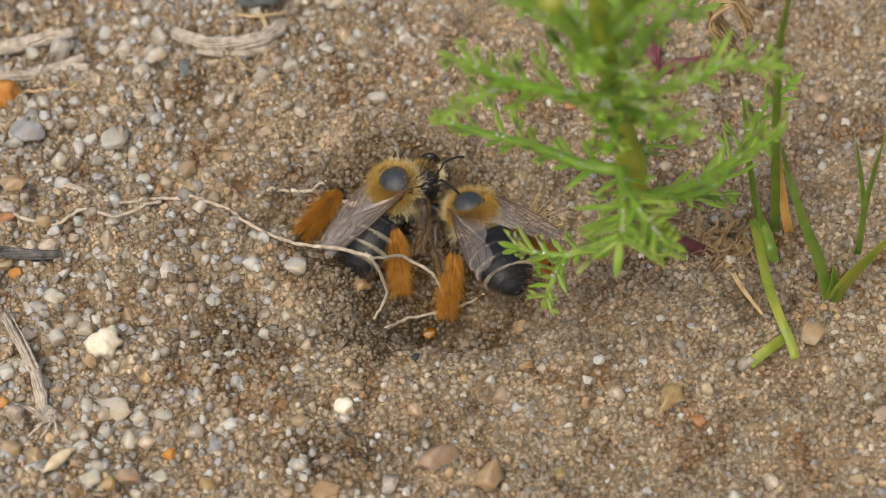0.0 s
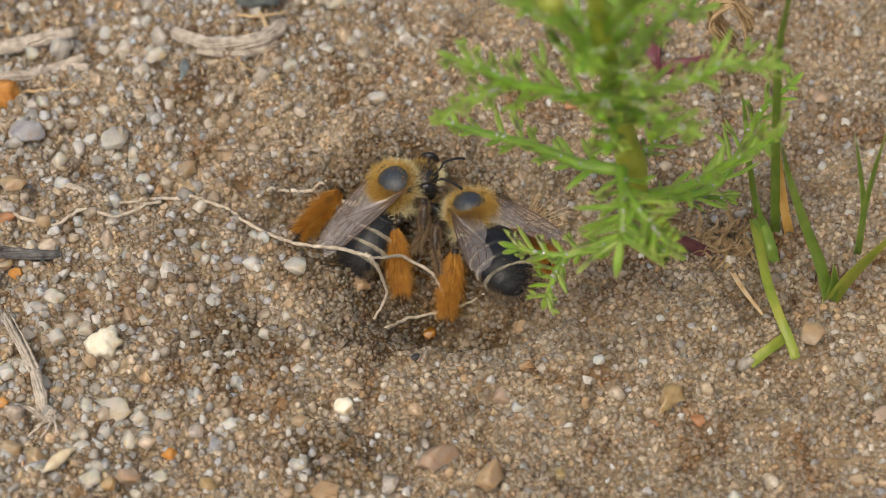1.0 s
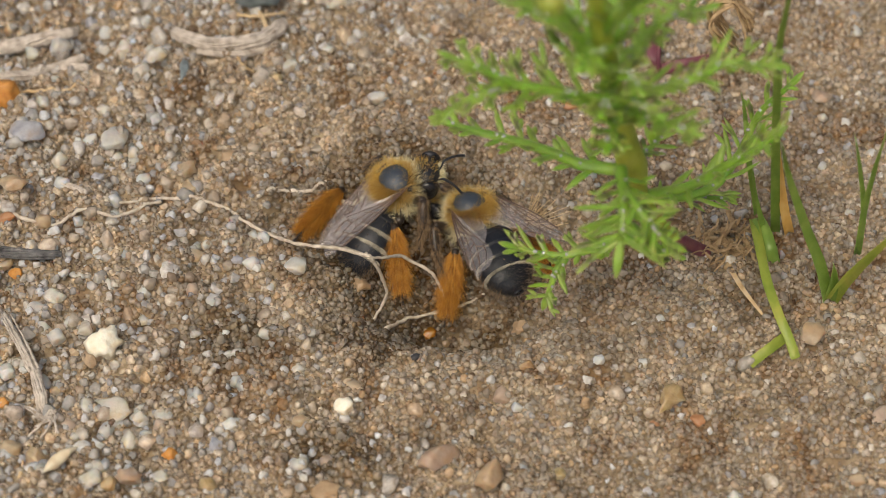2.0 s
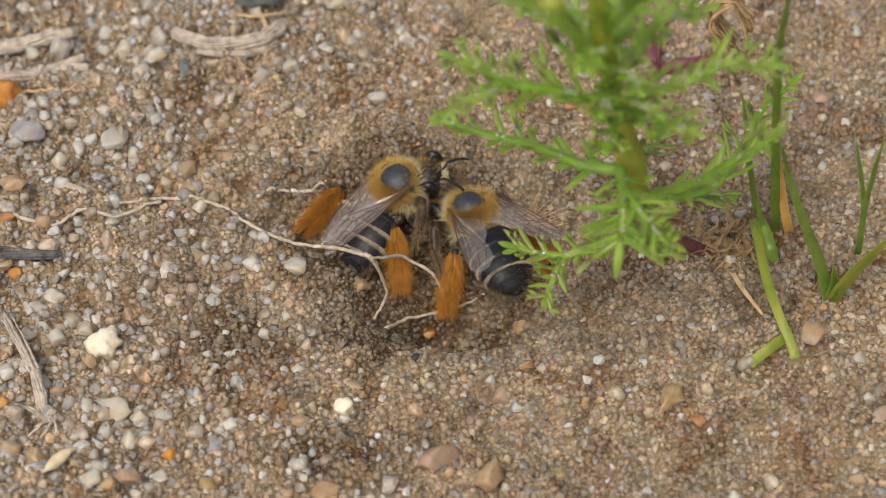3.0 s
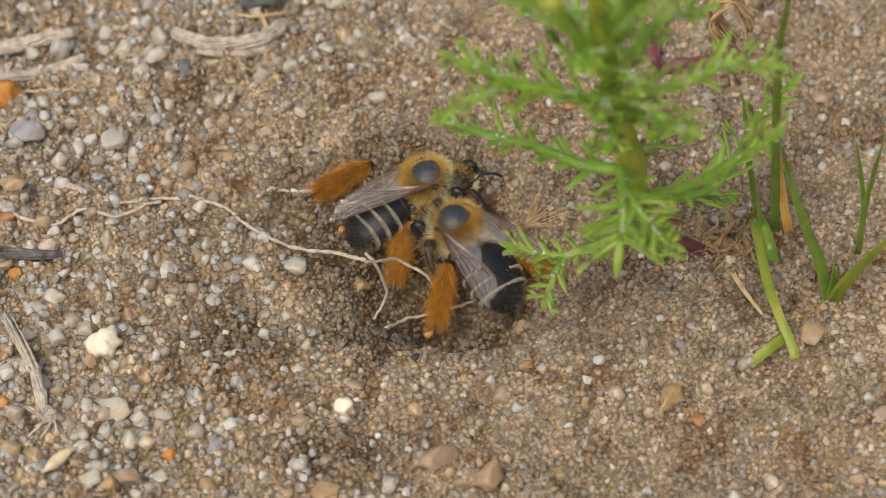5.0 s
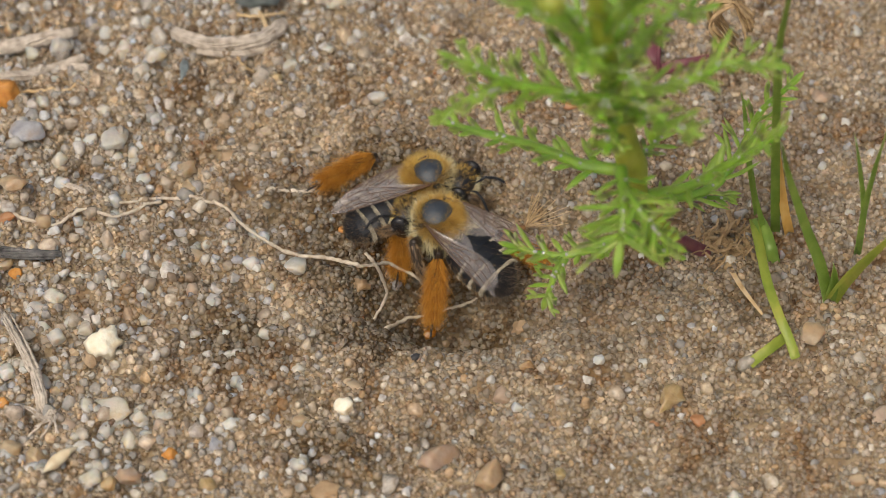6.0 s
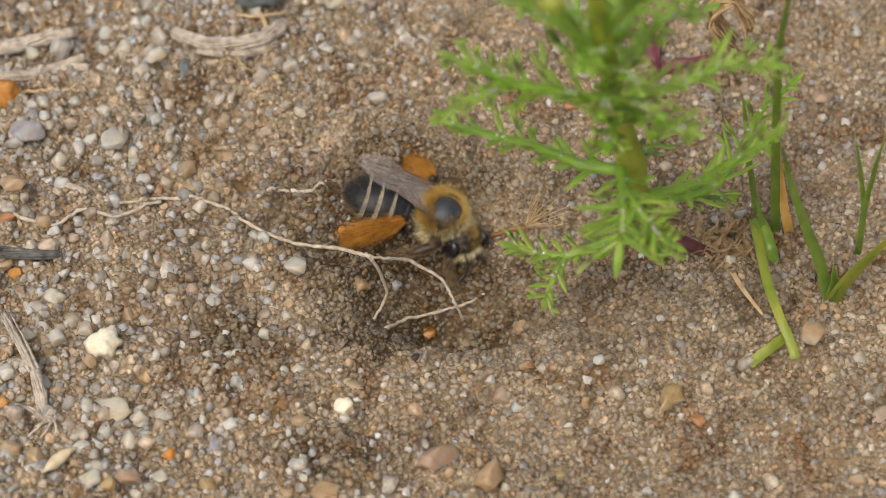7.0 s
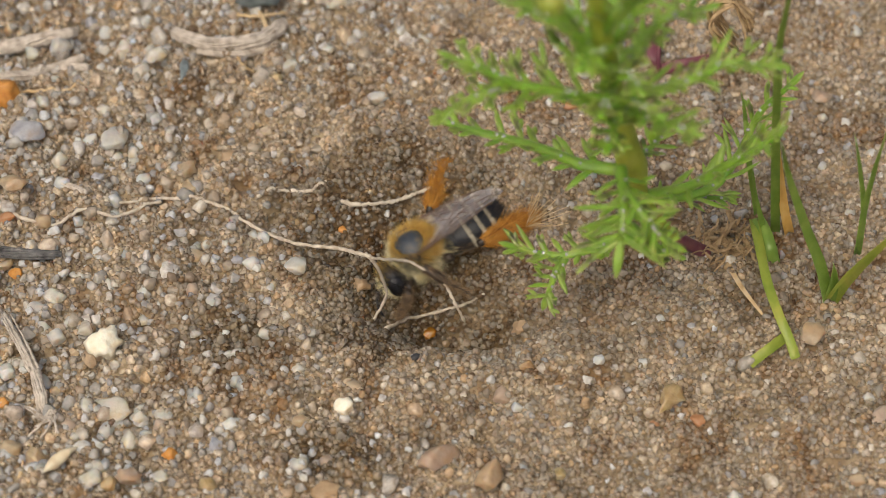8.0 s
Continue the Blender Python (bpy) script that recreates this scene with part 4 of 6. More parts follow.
def build_roots():
    main = root("dry_root", [(-29.10, 4.92, 0.01), (-26.66, 4.99, 0.24), (-24.97, 5.79, -0.36), (-23.07, 5.51, -0.02), (-21.41, 5.68, -0.46), (-19.69, 4.70, 0.37)],
                0.13, 0.14, "long thin pale dry root lying across the hollow", 1, n=30)
    root("side_root", [(-38.59, 4.80, 0.55), (-37.30, 3.49, 1.09), (-35.53, 2.49, 0.95), (-33.15, 2.18, 0.50), (-31.93, 2.64, 1.00), (-30.79, 3.42, 1.10), (-29.35, 3.24, 0.94), (-27.90, 2.97, 0.74), (-26.53, 3.67, 0.56), (-25.30, 4.54, 0.41), (-24.25, 5.08, 0.12)], 0.16, 0.15, "", 2, n=60, parent=main)
    middle = root("root_stretch", [(-19.75, 4.75, 0.37), (-18.16, 4.17, -0.37), (-16.55, 2.24, 0.65), (-14.62, 1.42, 0.13), (-12.53, -0.85, 1.93), (-10.59, -1.56, 2.38)], 0.14, 0.15, "", 101, n=26, parent=main)
    loose = root("root_end", [(-10.65, -1.54, 2.37), (-8.69, -1.85, 2.44), (-7.02, -2.55, 2.66), (-5.98, -2.76, 2.46)], 0.15, 0.16, "", 102, n=18, parent=main)
    fork = root("branch_root", [(-6.07, -2.82, 2.46), (-4.83, -1.96, 1.36), (-3.64, -0.51, -0.28), (-2.36, -0.51, -1.30), (-1.16, -0.87, -1.93), (-0.43, -1.28, -2.98), (0.19, -2.21, -3.75), (0.63, -2.05, -5.99)], 0.15, 0.11, "", 4, n=44, parent=main)
    root("dry_root", [(-6.45, -2.55, 2.75), (-6.0, -2.78, 2.2), (-5.67, -2.88, 1.62), (-5.18, -2.91, -0.05), (-4.78, -3.06, -2.06), (-5.20, -3.17, -3.68), (-5.73, -3.95, -4.24), (-6.04, -4.77, -4.10)], 0.16, 0.12, "crooked pale root branch standing in the hollow", 3, n=32)
    root("dry_root", [(-4.90, -5.10, -4.54), (-4.06, -3.77, -5.62), (-3.21, -2.88, -6.10), (-1.90, -2.30, -6.48), (-0.44, -2.00, -6.22), (0.78, -1.89, -5.81), (2.00, -1.54, -5.70), (3.60, -1.28, -5.00)], 0.17, 0.1, "short pale root at the hollow's front edge", 5)
    root("dry_root", [(-16.00, 5.50, 0.16), (-14.81, 5.95, -0.01), (-13.63, 6.36, -0.29), (-12.16, 6.39, -0.17), (-10.93, 6.52, 0.05), (-10.04, 6.91, 0.58)], 0.14, 0.16, "short pale root fragment on sand", 6)
    root("dry_root", [(-8.72, 5.39, -0.33), (-7.01, 5.13, -0.40), (-5.55, 5.17, -0.21), (-4.10, 5.69, -0.55), (-2.64, 6.32, -0.47), (-1.08, 7.17, -0.58)], 0.2, 0.16, "short pale root in the hollow", 7)
    root("dark_twig", [(-32.85, 6.07, 0.84), (-31.80, 5.97, 0.64), (-30.47, 5.06, 0.92)], 0.3, 0.2, "short dark brown twig crumb", 8, M_TWIG, 16, 0.3, "twig")
    root("twig", [(-41.02, 22.70, 0.20), (-38.50, 23.16, 0.30), (-35.94, 23.61, 0.71), (-33.06, 24.50, 0.65)], 0.75, 0.45, "weathered brown twig with a broken end", 9, M_TWIG, 40, 0.2, "twig")
    root("twig", [(-39.61, 19.08, 0.12), (-36.75, 20.09, -0.40), (-34.61, 21.21, -0.73), (-32.15, 21.08, 0.69)], 0.5, 0.35, "weathered split twig on the sand", 10, M_TWIG, 40, 0.25, "twig")
    root("twig", [(-34.63, 21.16, -0.91), (-33.21, 20.62, -0.08), (-31.70, 20.14, 0.30)], 0.5, 0.3, "stubby weathered twig end", 11, M_TWIG, 20, 0.3, "twig")
    root("straw", [(-38.08, 18.16, -0.45), (-35.00, 18.02, -0.13), (-32.01, 18.43, -0.21)], 0.16, 0.12, "thin dry straw on the sand", 12, M_STRAW, 20, 0.1, "straw")
    root("bark_strip", [(-24.33, 24.18, 0.84), (-22.57, 22.90, 1.32), (-20.47, 22.02, 1.68), (-17.97, 22.45, 1.37), (-15.99, 23.31, 1.26), (-14.28, 25.05, 1.11)], 0.6, 0.7, "pale grey weathered strip of wood", 13, M_TWIG, 50, 0.2, "wood strip")
    root("bark_strip", [(-22.06, 21.96, 0.70), (-19.46, 21.32, 0.95), (-16.97, 21.83, 0.61), (-15.51, 22.98, 0.35)], 0.35, 0.3, "pale grey splinter of wood", 14, M_TWIG, 30, 0.25, "wood strip")
    root("straw", [(-18.70, 26.33, 0.94), (-17.13, 25.86, 1.21), (-15.60, 26.09, 1.20), (-14.39, 27.02, 0.50)], 0.16, 0.14, "thin dry yellowish stalk", 15, M_STRAW, 20, 0.1, "straw")
    root("straw", [(-16.80, 27.05, 0.62), (-16.26, 25.33, 1.55), (-15.92, 24.22, 1.24)], 0.22, 0.2, "short curved dry stalk on sand", 16, M_STRAW, 16, 0.1, "straw")
    root("straw", [(-18.60, 21.59, 0.36), (-17.78, 19.99, 0.92), (-16.92, 20.03, 0.12)], 0.13, 0.1, "thin dry stalk on the sand", 17, M_STRAW, 16, 0.1, "straw")
    root("twig", [(-11.54, 27.72, 1.26), (-8.98, 27.66, 0.73), (-6.33, 28.32, -0.27)], 0.5, 0.4, "grey weathered twig on the sand", 18, M_TWIG, 24, 0.2, "twig")
    root("charred_twig", [(-38.02, -0.59, 0.36), (-36.40, -0.97, 0.70), (-34.44, -1.29, 0.87), (-32.23, -1.05, 0.49)], 0.52, 0.42, "charred grey-black twig lying on sand", 19, M_CHAR, 40, 0.2, "twig")
    fr = root("frayed_stalk", [(-32.26, -16.80, -0.69), (-32.45, -15.69, 0.92), (-33.14, -13.40, 0.82), (-34.11, -11.36, 0.97), (-35.21, -9.59, 1.04), (-36.52, -6.89, 0.05)], 0.55, 0.25, "frayed dry stalk with a crumbly base", 20, M_TWIG, 44, 0.22, "stalk")
    rng = random.Random(21)
    for k in range(5):
        root("fibre", [(-33.20, -13.34, 1.13), (-34.30, -11.17, 1.49), (-35.97, -7.95, 1.17)], 0.13, 0.06, "", 22 + k, M_TWIG, 22, 0.2, parent=fr).location = (rng.uniform(-6e-4, 6e-4), rng.uniform(-3e-4, 3e-4), rng.uniform(0, 4e-4))
    for k in range(9):
        a = (-32.07, -17.79, 0.12)
        end = (a[0] + rng.uniform(-2.2, 2.2), a[1] + rng.uniform(-2.4, 1.5), a[2] + rng.uniform(0.1, 0.9))
        root("fibre", [(a[0], a[1], a[2] + 0.5), (a[0] + rng.uniform(-1, 1), a[1] + rng.uniform(-1, 1), a[2] + 0.9), end], 0.16, 0.07, "", 40 + k, M_TWIG, 14, 0.3, parent=fr)
    husk = Geo().tube(spline([(-31.36, -23.42, height(-31.36, -23.42) + 0.6), (-30.63, -22.20, height(-30.63, -22.2) + 0.75), (-29.79, -21.43, height(-29.79, -21.43) + 0.75), (-29.00, -20.57, height(-29.0, -20.57) + 0.6)], 14), [0.05, 0.2, 0.36, 0.46, 0.5, 0.52, 0.5, 0.46, 0.4, 0.34, 0.27, 0.2, 0.12, 0.04], 10, 0.04)
    thing("seed_husk", husk, M_HUSK, "pale straw-coloured seed husk on sand", "husk")
    root("straw", [(-33.27, -23.80, 0.77), (-33.29, -22.56, 0.24), (-33.33, -21.72, 0.59)], 0.17, 0.1, "short pale straw end on sand", 60, M_STRAW, 12, 0.1, "straw")
    # dry bristly seed head beside the hollow
    a, b = (4.10, 3.46, -2.60), (7.09, 3.30, -1.15)
    seed = root("dry_seed_head", [a, ((a[0] + b[0]) / 2, (a[1] + b[1]) / 2, (a[2] + b[2]) / 2 + 0.2), b], 0.16, 0.26, "dry brown seed with tan bristles", 61, M_SEED, 14, 0.15, "seed head")
    for k in range(26):
        w = Vector((rng.uniform(0.15, 1.2), rng.uniform(-0.2, 1.0), rng.uniform(0.1, 1.0))).normalized() * rng.uniform(1.8, 4.2)
        br = Vector(b)
        root("bristle", [br, br + w * 0.5 + unit(rng) * 0.25, br + w], 0.04, 0.022, "", 70 + k, M_STRAW, 8, 0.1, parent=seed)

    return middle, loose, fork

ROOT_MIDDLE, ROOT_END, ROOT_FORK = build_roots()


# ---- green plants ----
def leaflet(g, base, way, length, r, up, rng):
    way, base = Vector(way).normalized(), Vector(base)
    mid = base + way * length * 0.5 + Vector(up) * length * rng.uniform(-0.02, 0.1)
    tip = base + way * length + Vector(up) * length * rng.uniform(-0.05, 0.2)
    pts = spline([base, mid, tip], 8)
    g.tube(pts, [r * k for k in (0.75, 0.8, 0.86, 0.94, 0.96, 0.84, 0.55, 0.08)], 8, 0.04, 0.4, rng)
    return pts


def feather_leaf(plant, pts, seed, length=3.2, r=0.38, rachis=0.42, pairs=7, fork=0.6, start=0.12, shrink=0.55, material=None, up=(0, 0, 1)):
    """A fleshy feathered leaf: a midrib with paired, often forked leaflets."""
    rng = random.Random(seed)
    pairs, fork = round(pairs * 1.25), min(0.8, fork + 0.2)
    line = spline(pts, 26)
    g = Geo().tube(line, [rachis * (1.0 - 0.55 * k / 25) for k in range(26)], 9, 0.03, 0.8, rng)
    leaf = part("leaf", g, material or M_LEAF, plant, "feathery fleshy green leaf")
    up = Vector(up)
    for k in range(pairs):
        for s in (-1, 1):
            if rng.random() < 0.1:
                continue
            u = min(0.985, start + (0.97 - start) * (k + rng.uniform(-0.15, 0.4)) / (pairs - 1))
            i = min(24, int(u * 25))
            base = line[i].lerp(line[i + 1], u * 25 - i)
            d = (line[i + 1] - line[i]).normalized()
            side = d.cross(up).normalized() * s
            way = d * rng.uniform(0.4, 1.1) + side * rng.uniform(0.7, 1.0) + up * rng.uniform(-0.1, 0.45)
            ln = length * (1 - (1 - shrink) * u) * rng.uniform(0.6, 1.35)
            lg = Geo()
            ps = leaflet(lg, base, way, ln, r * rng.uniform(0.62, 0.85), up, rng)
            if rng.random() < fork:
                for q in (1, -1):
                    if rng.random() < 0.75:
                        leaflet(lg, ps[rng.choice((3, 4))], Vector(way).normalized() + d * 0.55 * q + side * 0.2 + up * rng.uniform(0, 0.4), ln * rng.uniform(0.35, 0.6), r * 0.58, up, rng)
            part("leaflet", lg, material or M_LEAF, leaf)
    lg = Geo()
    leaflet(lg, line[-2], line[-1] - line[-3], length * shrink, r, up, rng)
    part("leaflet", lg, material or M_LEAF, leaf)
    for k in range(6):
        q = line[rng.randrange(3, 24)]
        part("dew_drop", Geo().ball((q.x + rng.uniform(-0.3, 0.3), q.y - 0.2, q.z + rachis * 0.8), (0.15, 0.15, 0.13), 8, 6), M_DEW, leaf, "tiny clear dew drop")
    return leaf


def build_plant():
    plant = tagged(new("mayweed_plant"), "young green mayweed plant with feathery fleshy leaves", "plant")
    stem = [(22.09, -0.50, 0.10), (20.19, -1.60, 2.89), (17.94, -3.00, 7.07), (16.13, -4.60, 12.55), (14.79, -5.60, 17.54), (13.73, -6.50, 22.37), (12.69, -8.00, 28.61), (11.58, -10.00, 35.71), (10.47, -12.00, 43.02), (9.66, -13.00, 47.33)]
    g = Geo().tube(spline(stem, 30), [0.42 + 0.76 * max(0, min(1, (k - 10.5) / 2.2)) - 0.05 * max(0, min(9, k - 13)) for k in range(30)], 12, 0.03)
    part("stem", g, M_STEM, plant, "thick ribbed yellow-green stem")
    crown = Geo().tube(spline([(22.91, -0.60, -0.56), (22.00, -0.70, 0.51), (20.73, -1.30, 2.20), (19.23, -2.20, 4.56)], 9), [0.3, 0.5, 0.6, 0.62, 0.6, 0.56, 0.52, 0.5, 0.46], 9, 0.08)
    part("stem_base", crown, M_PURPLE, plant, "purplish stem base")
    feather_leaf(plant, [(14.42, -6.00, 17.60), (10.87, -5.00, 17.09), (8.42, -4.50, 18.01), (5.32, -4.00, 18.91), (2.46, -3.50, 19.41), (-0.26, -3.20, 20.27)], 1, 2.8, 0.42, 0.6, 7, 0.35)
    feather_leaf(plant, [(12.10, -9.00, 28.61), (8.93, -9.00, 30.05), (5.39, -9.00, 30.98), (3.52, -9.00, 32.21), (0.65, -9.00, 33.84)], 2, 3.3, 0.4, 0.55, 8, 0.55)
    feather_leaf(plant, [(4.98, -9.00, 30.86), (3.14, -9.00, 30.05), (1.70, -9.00, 29.24), (-0.17, -9.00, 27.53)], 3, 2.6, 0.36, 0.42, 5, 0.5)
    feather_leaf(plant, [(13.57, -8.00, 20.27), (13.67, -11.00, 20.74), (13.53, -13.00, 20.16), (13.38, -14.00, 19.03)], 4, 4.6, 0.4, 0.55, 7, 0.5, shrink=0.75)
    feather_leaf(plant, [(15.60, -7.00, 10.50), (12.45, -7.50, 9.89), (9.75, -8.00, 9.43), (7.48, -8.00, 9.73), (5.89, -8.00, 10.31)], 5, 2.6, 0.36, 0.45, 6, 0.4, shrink=0.75)
    feather_leaf(plant, [(9.76, -8.00, 9.21), (9.10, -8.60, 8.14), (8.68, -9.00, 6.79), (8.39, -9.40, 5.81)], 6, 1.9, 0.34, 0.42, 5, 0.3, shrink=0.8)
    feather_leaf(plant, [(12.75, -9.00, 29.74), (16.20, -10.00, 31.73), (18.55, -10.00, 33.01), (20.45, -10.00, 34.40), (23.73, -10.00, 34.04)], 7, 3.6, 0.38, 0.5, 8, 0.5)
    feather_leaf(plant, [(16.41, -5.00, 13.39), (19.24, -6.50, 16.27), (21.59, -7.00, 19.21), (23.50, -7.50, 21.56), (25.13, -8.00, 24.12)], 8, 3.3, 0.38, 0.55, 8, 0.5)
    feather_leaf(plant, [(18.07, -3.00, 10.44), (21.77, -1.00, 9.22), (24.19, 1.50, 10.55), (25.71, 3.00, 14.10), (28.06, 4.00, 16.41)], 9, 3.4, 0.36, 0.5, 8, 0.45)
    feather_leaf(plant, [(13.07, -9.00, 28.48), (14.51, -12.00, 30.98), (15.93, -14.00, 32.36), (17.25, -15.00, 32.78)], 10, 3.2, 0.38, 0.45, 6, 0.4)
    feather_leaf(plant, [(11.74, -10.20, 34.74), (8.86, -12.00, 39.63), (6.39, -13.20, 42.89), (4.03, -13.80, 44.91)], 11, 3.6, 0.4, 0.5, 7, 0.5)
    feather_leaf(plant, [(11.25, -10.80, 38.34), (12.08, -13.80, 43.81), (12.93, -15.60, 47.33), (13.80, -16.80, 50.17)], 12, 3.8, 0.42, 0.5, 7, 0.6)
    feather_leaf(plant, [(14.59, -6.00, 19.10), (15.75, -4.00, 17.55), (16.71, -3.00, 17.26), (16.99, -2.00, 17.12)], 16, 2.0, 0.3, 0.32, 4, 0.2)
    feather_leaf(plant, [(14.20, -6.50, 20.91), (12.97, -5.00, 19.14), (12.12, -4.00, 17.55)], 17, 1.8, 0.28, 0.3, 3, 0.2)
    feather_leaf(plant, [(16.50, -4.50, 12.42), (19.06, -2.50, 9.82), (21.36, -1.00, 8.13), (23.64, 0.00, 6.75)], 18, 2.2, 0.3, 0.4, 4, 0.2)
    feather_leaf(plant, [(12.92, -8.00, 25.74), (11.88, -10.00, 28.05), (10.84, -12.00, 30.98)], 19, 2.6, 0.34, 0.4, 4, 0.4)
    feather_leaf(plant, [(14.73, -9.00, 14.46), (15.53, -11.00, 15.57), (16.79, -12.00, 15.43), (17.64, -12.50, 15.36)], 20, 2.4, 0.34, 0.4, 4, 0.3)
    feather_leaf(plant, [(13.64, -10.00, 20.53), (14.63, -13.00, 21.52), (15.92, -14.00, 20.40), (17.24, -14.50, 19.32)], 38, 3.2, 0.36, 0.42, 6, 0.6)
    feather_leaf(plant, [(12.10, -10.00, 33.32), (10.69, -11.00, 34.91), (9.21, -11.50, 36.47), (7.92, -12.00, 38.48)], 47, 2.8, 0.38, 0.4, 5, 0.5)
    feather_leaf(plant, [(12.61, -10.00, 29.94), (13.11, -12.00, 32.64), (13.78, -14.00, 34.67), (14.71, -15.00, 34.85)], 45, 2.8, 0.38, 0.4, 5, 0.6)
    feather_leaf(plant, [(12.39, -9.50, 31.42), (13.23, -10.50, 34.59), (14.08, -11.00, 37.27), (14.77, -11.50, 39.67)], 46, 3.0, 0.38, 0.42, 6, 0.5)
    feather_leaf(plant, [(12.30, -9.00, 31.00), (10.20, -7.40, 34.00), (8.20, -6.60, 35.60), (6.20, -6.20, 36.20)], 62, 3.0, 0.4, 0.4, 5, 0.5)
    feather_leaf(plant, [(12.20, -9.20, 31.80), (14.40, -7.60, 34.60), (16.60, -7.00, 36.20), (18.60, -6.80, 36.60)], 63, 3.0, 0.4, 0.4, 5, 0.5)
    feather_leaf(plant, [(11.80, -9.80, 34.20), (9.60, -8.60, 37.60), (7.60, -8.00, 39.20), (5.80, -7.80, 39.80)], 64, 3.0, 0.4, 0.4, 5, 0.5)
    feather_leaf(plant, [(11.60, -10.00, 35.40), (13.60, -8.80, 38.40), (15.40, -8.20, 40.00), (17.20, -8.00, 40.40)], 65, 3.0, 0.4, 0.4, 5, 0.5)
    feather_leaf(plant, [(12.60, -8.80, 29.00), (12.80, -6.00, 31.40), (13.20, -4.00, 32.40), (13.40, -2.60, 32.60)], 66, 3.0, 0.4, 0.4, 5, 0.5)
    feather_leaf(plant, [(12.30, -10.00, 31.60), (11.80, -12.00, 33.00), (11.40, -13.40, 33.20)], 70, 2.8, 0.4, 0.4, 4, 0.5)
    feather_leaf(plant, [(11.90, -10.40, 34.60), (12.80, -12.60, 36.20), (13.50, -14.00, 36.40)], 71, 2.8, 0.4, 0.4, 4, 0.5)
    feather_leaf(plant, [(13.00, -8.60, 26.80), (12.50, -10.80, 28.20), (12.10, -12.20, 28.20)], 72, 2.6, 0.4, 0.4, 4, 0.5)
    feather_leaf(plant, [(11.60, -10.80, 37.00), (10.60, -12.80, 38.60), (9.80, -14.00, 38.80)], 73, 2.8, 0.4, 0.4, 4, 0.5)
    bud = Geo().ball((6.88, -20.00, 51.30), (1.0, 1.0, 0.9), 14, 10)
    part("bud", bud, M_YELLOW, plant, "small yellow-green bud")
    # withered lower leaves round the stem base
    rng = random.Random(8)
    for k in range(46):
        q = Vector((23.19, 0.37, 0.23)) + Vector((rng.uniform(-1.6, 2.4), rng.uniform(-2.2, 1.8), rng.uniform(-0.2, 0.9)))
        way, strip = Vector((rng.uniform(-0.8, 1.0), rng.uniform(-1.0, 0.8), rng.uniform(-0.2, 0.7))).normalized(), []
        for i in range(6):
            q.z = max(q.z, height(q.x, q.y) + 0.25)
            strip.append(q.copy())
            q = q + way * rng.uniform(0.4, 0.8)
            way = (way + unit(rng) * 0.75 - Vector((0, 0, 0.12))).normalized()
        width = rng.uniform(0.1, 0.34)
        gg = Geo().tube(spline(strip, 16), [width * rng.uniform(0.6, 1.2) * (1.1 - 0.055 * i) for i in range(16)], 7, 0.25, 0.3, rng)
        part("withered_leaf", gg, M_WITHER, plant, "dry tan shrivelled leaf")


build_plant()


def blade(name, pts, w, label, material, seed, fold=0.75, tip=True):
    """A grass blade: a keeled strip with thickness that narrows to its tip."""
    rng = random.Random(seed)
    line = spline(pts, 22)
    g = Geo()
    verts, faces = [], []
    for k, p in enumerate(line):
        d = (line[min(k + 1, 21)] - line[max(k - 1, 0)]).normalized()
        s = d.cross(Vector((0, -0.62, 0.79)))
        s = s.normalized()
        u = s.cross(d)
        ww = w * (1.0 if not tip else (1.05 - (k / 21) ** 2.2)) * 0.5 * (1 + rng.uniform(-0.03, 0.03))
        for a, b in ((-1, 0), (0, -fold), (1, 0), (1, 0.18), (0, 0.2 - fold), (-1, 0.18)):
            verts.append(p + s * ww * a + u * w * 0.5 * b)
    for k in range(21):
        for a in range(6):
            faces.append((k * 6 + a, k * 6 + (a + 1) % 6, (k + 1) * 6 + (a + 1) % 6, (k + 1) * 6 + a))
    faces += [(5, 4, 3, 2, 1, 0), tuple(21 * 6 + a for a in range(6))]
    g.add(verts, [q[::-1] for q in faces])
    return g


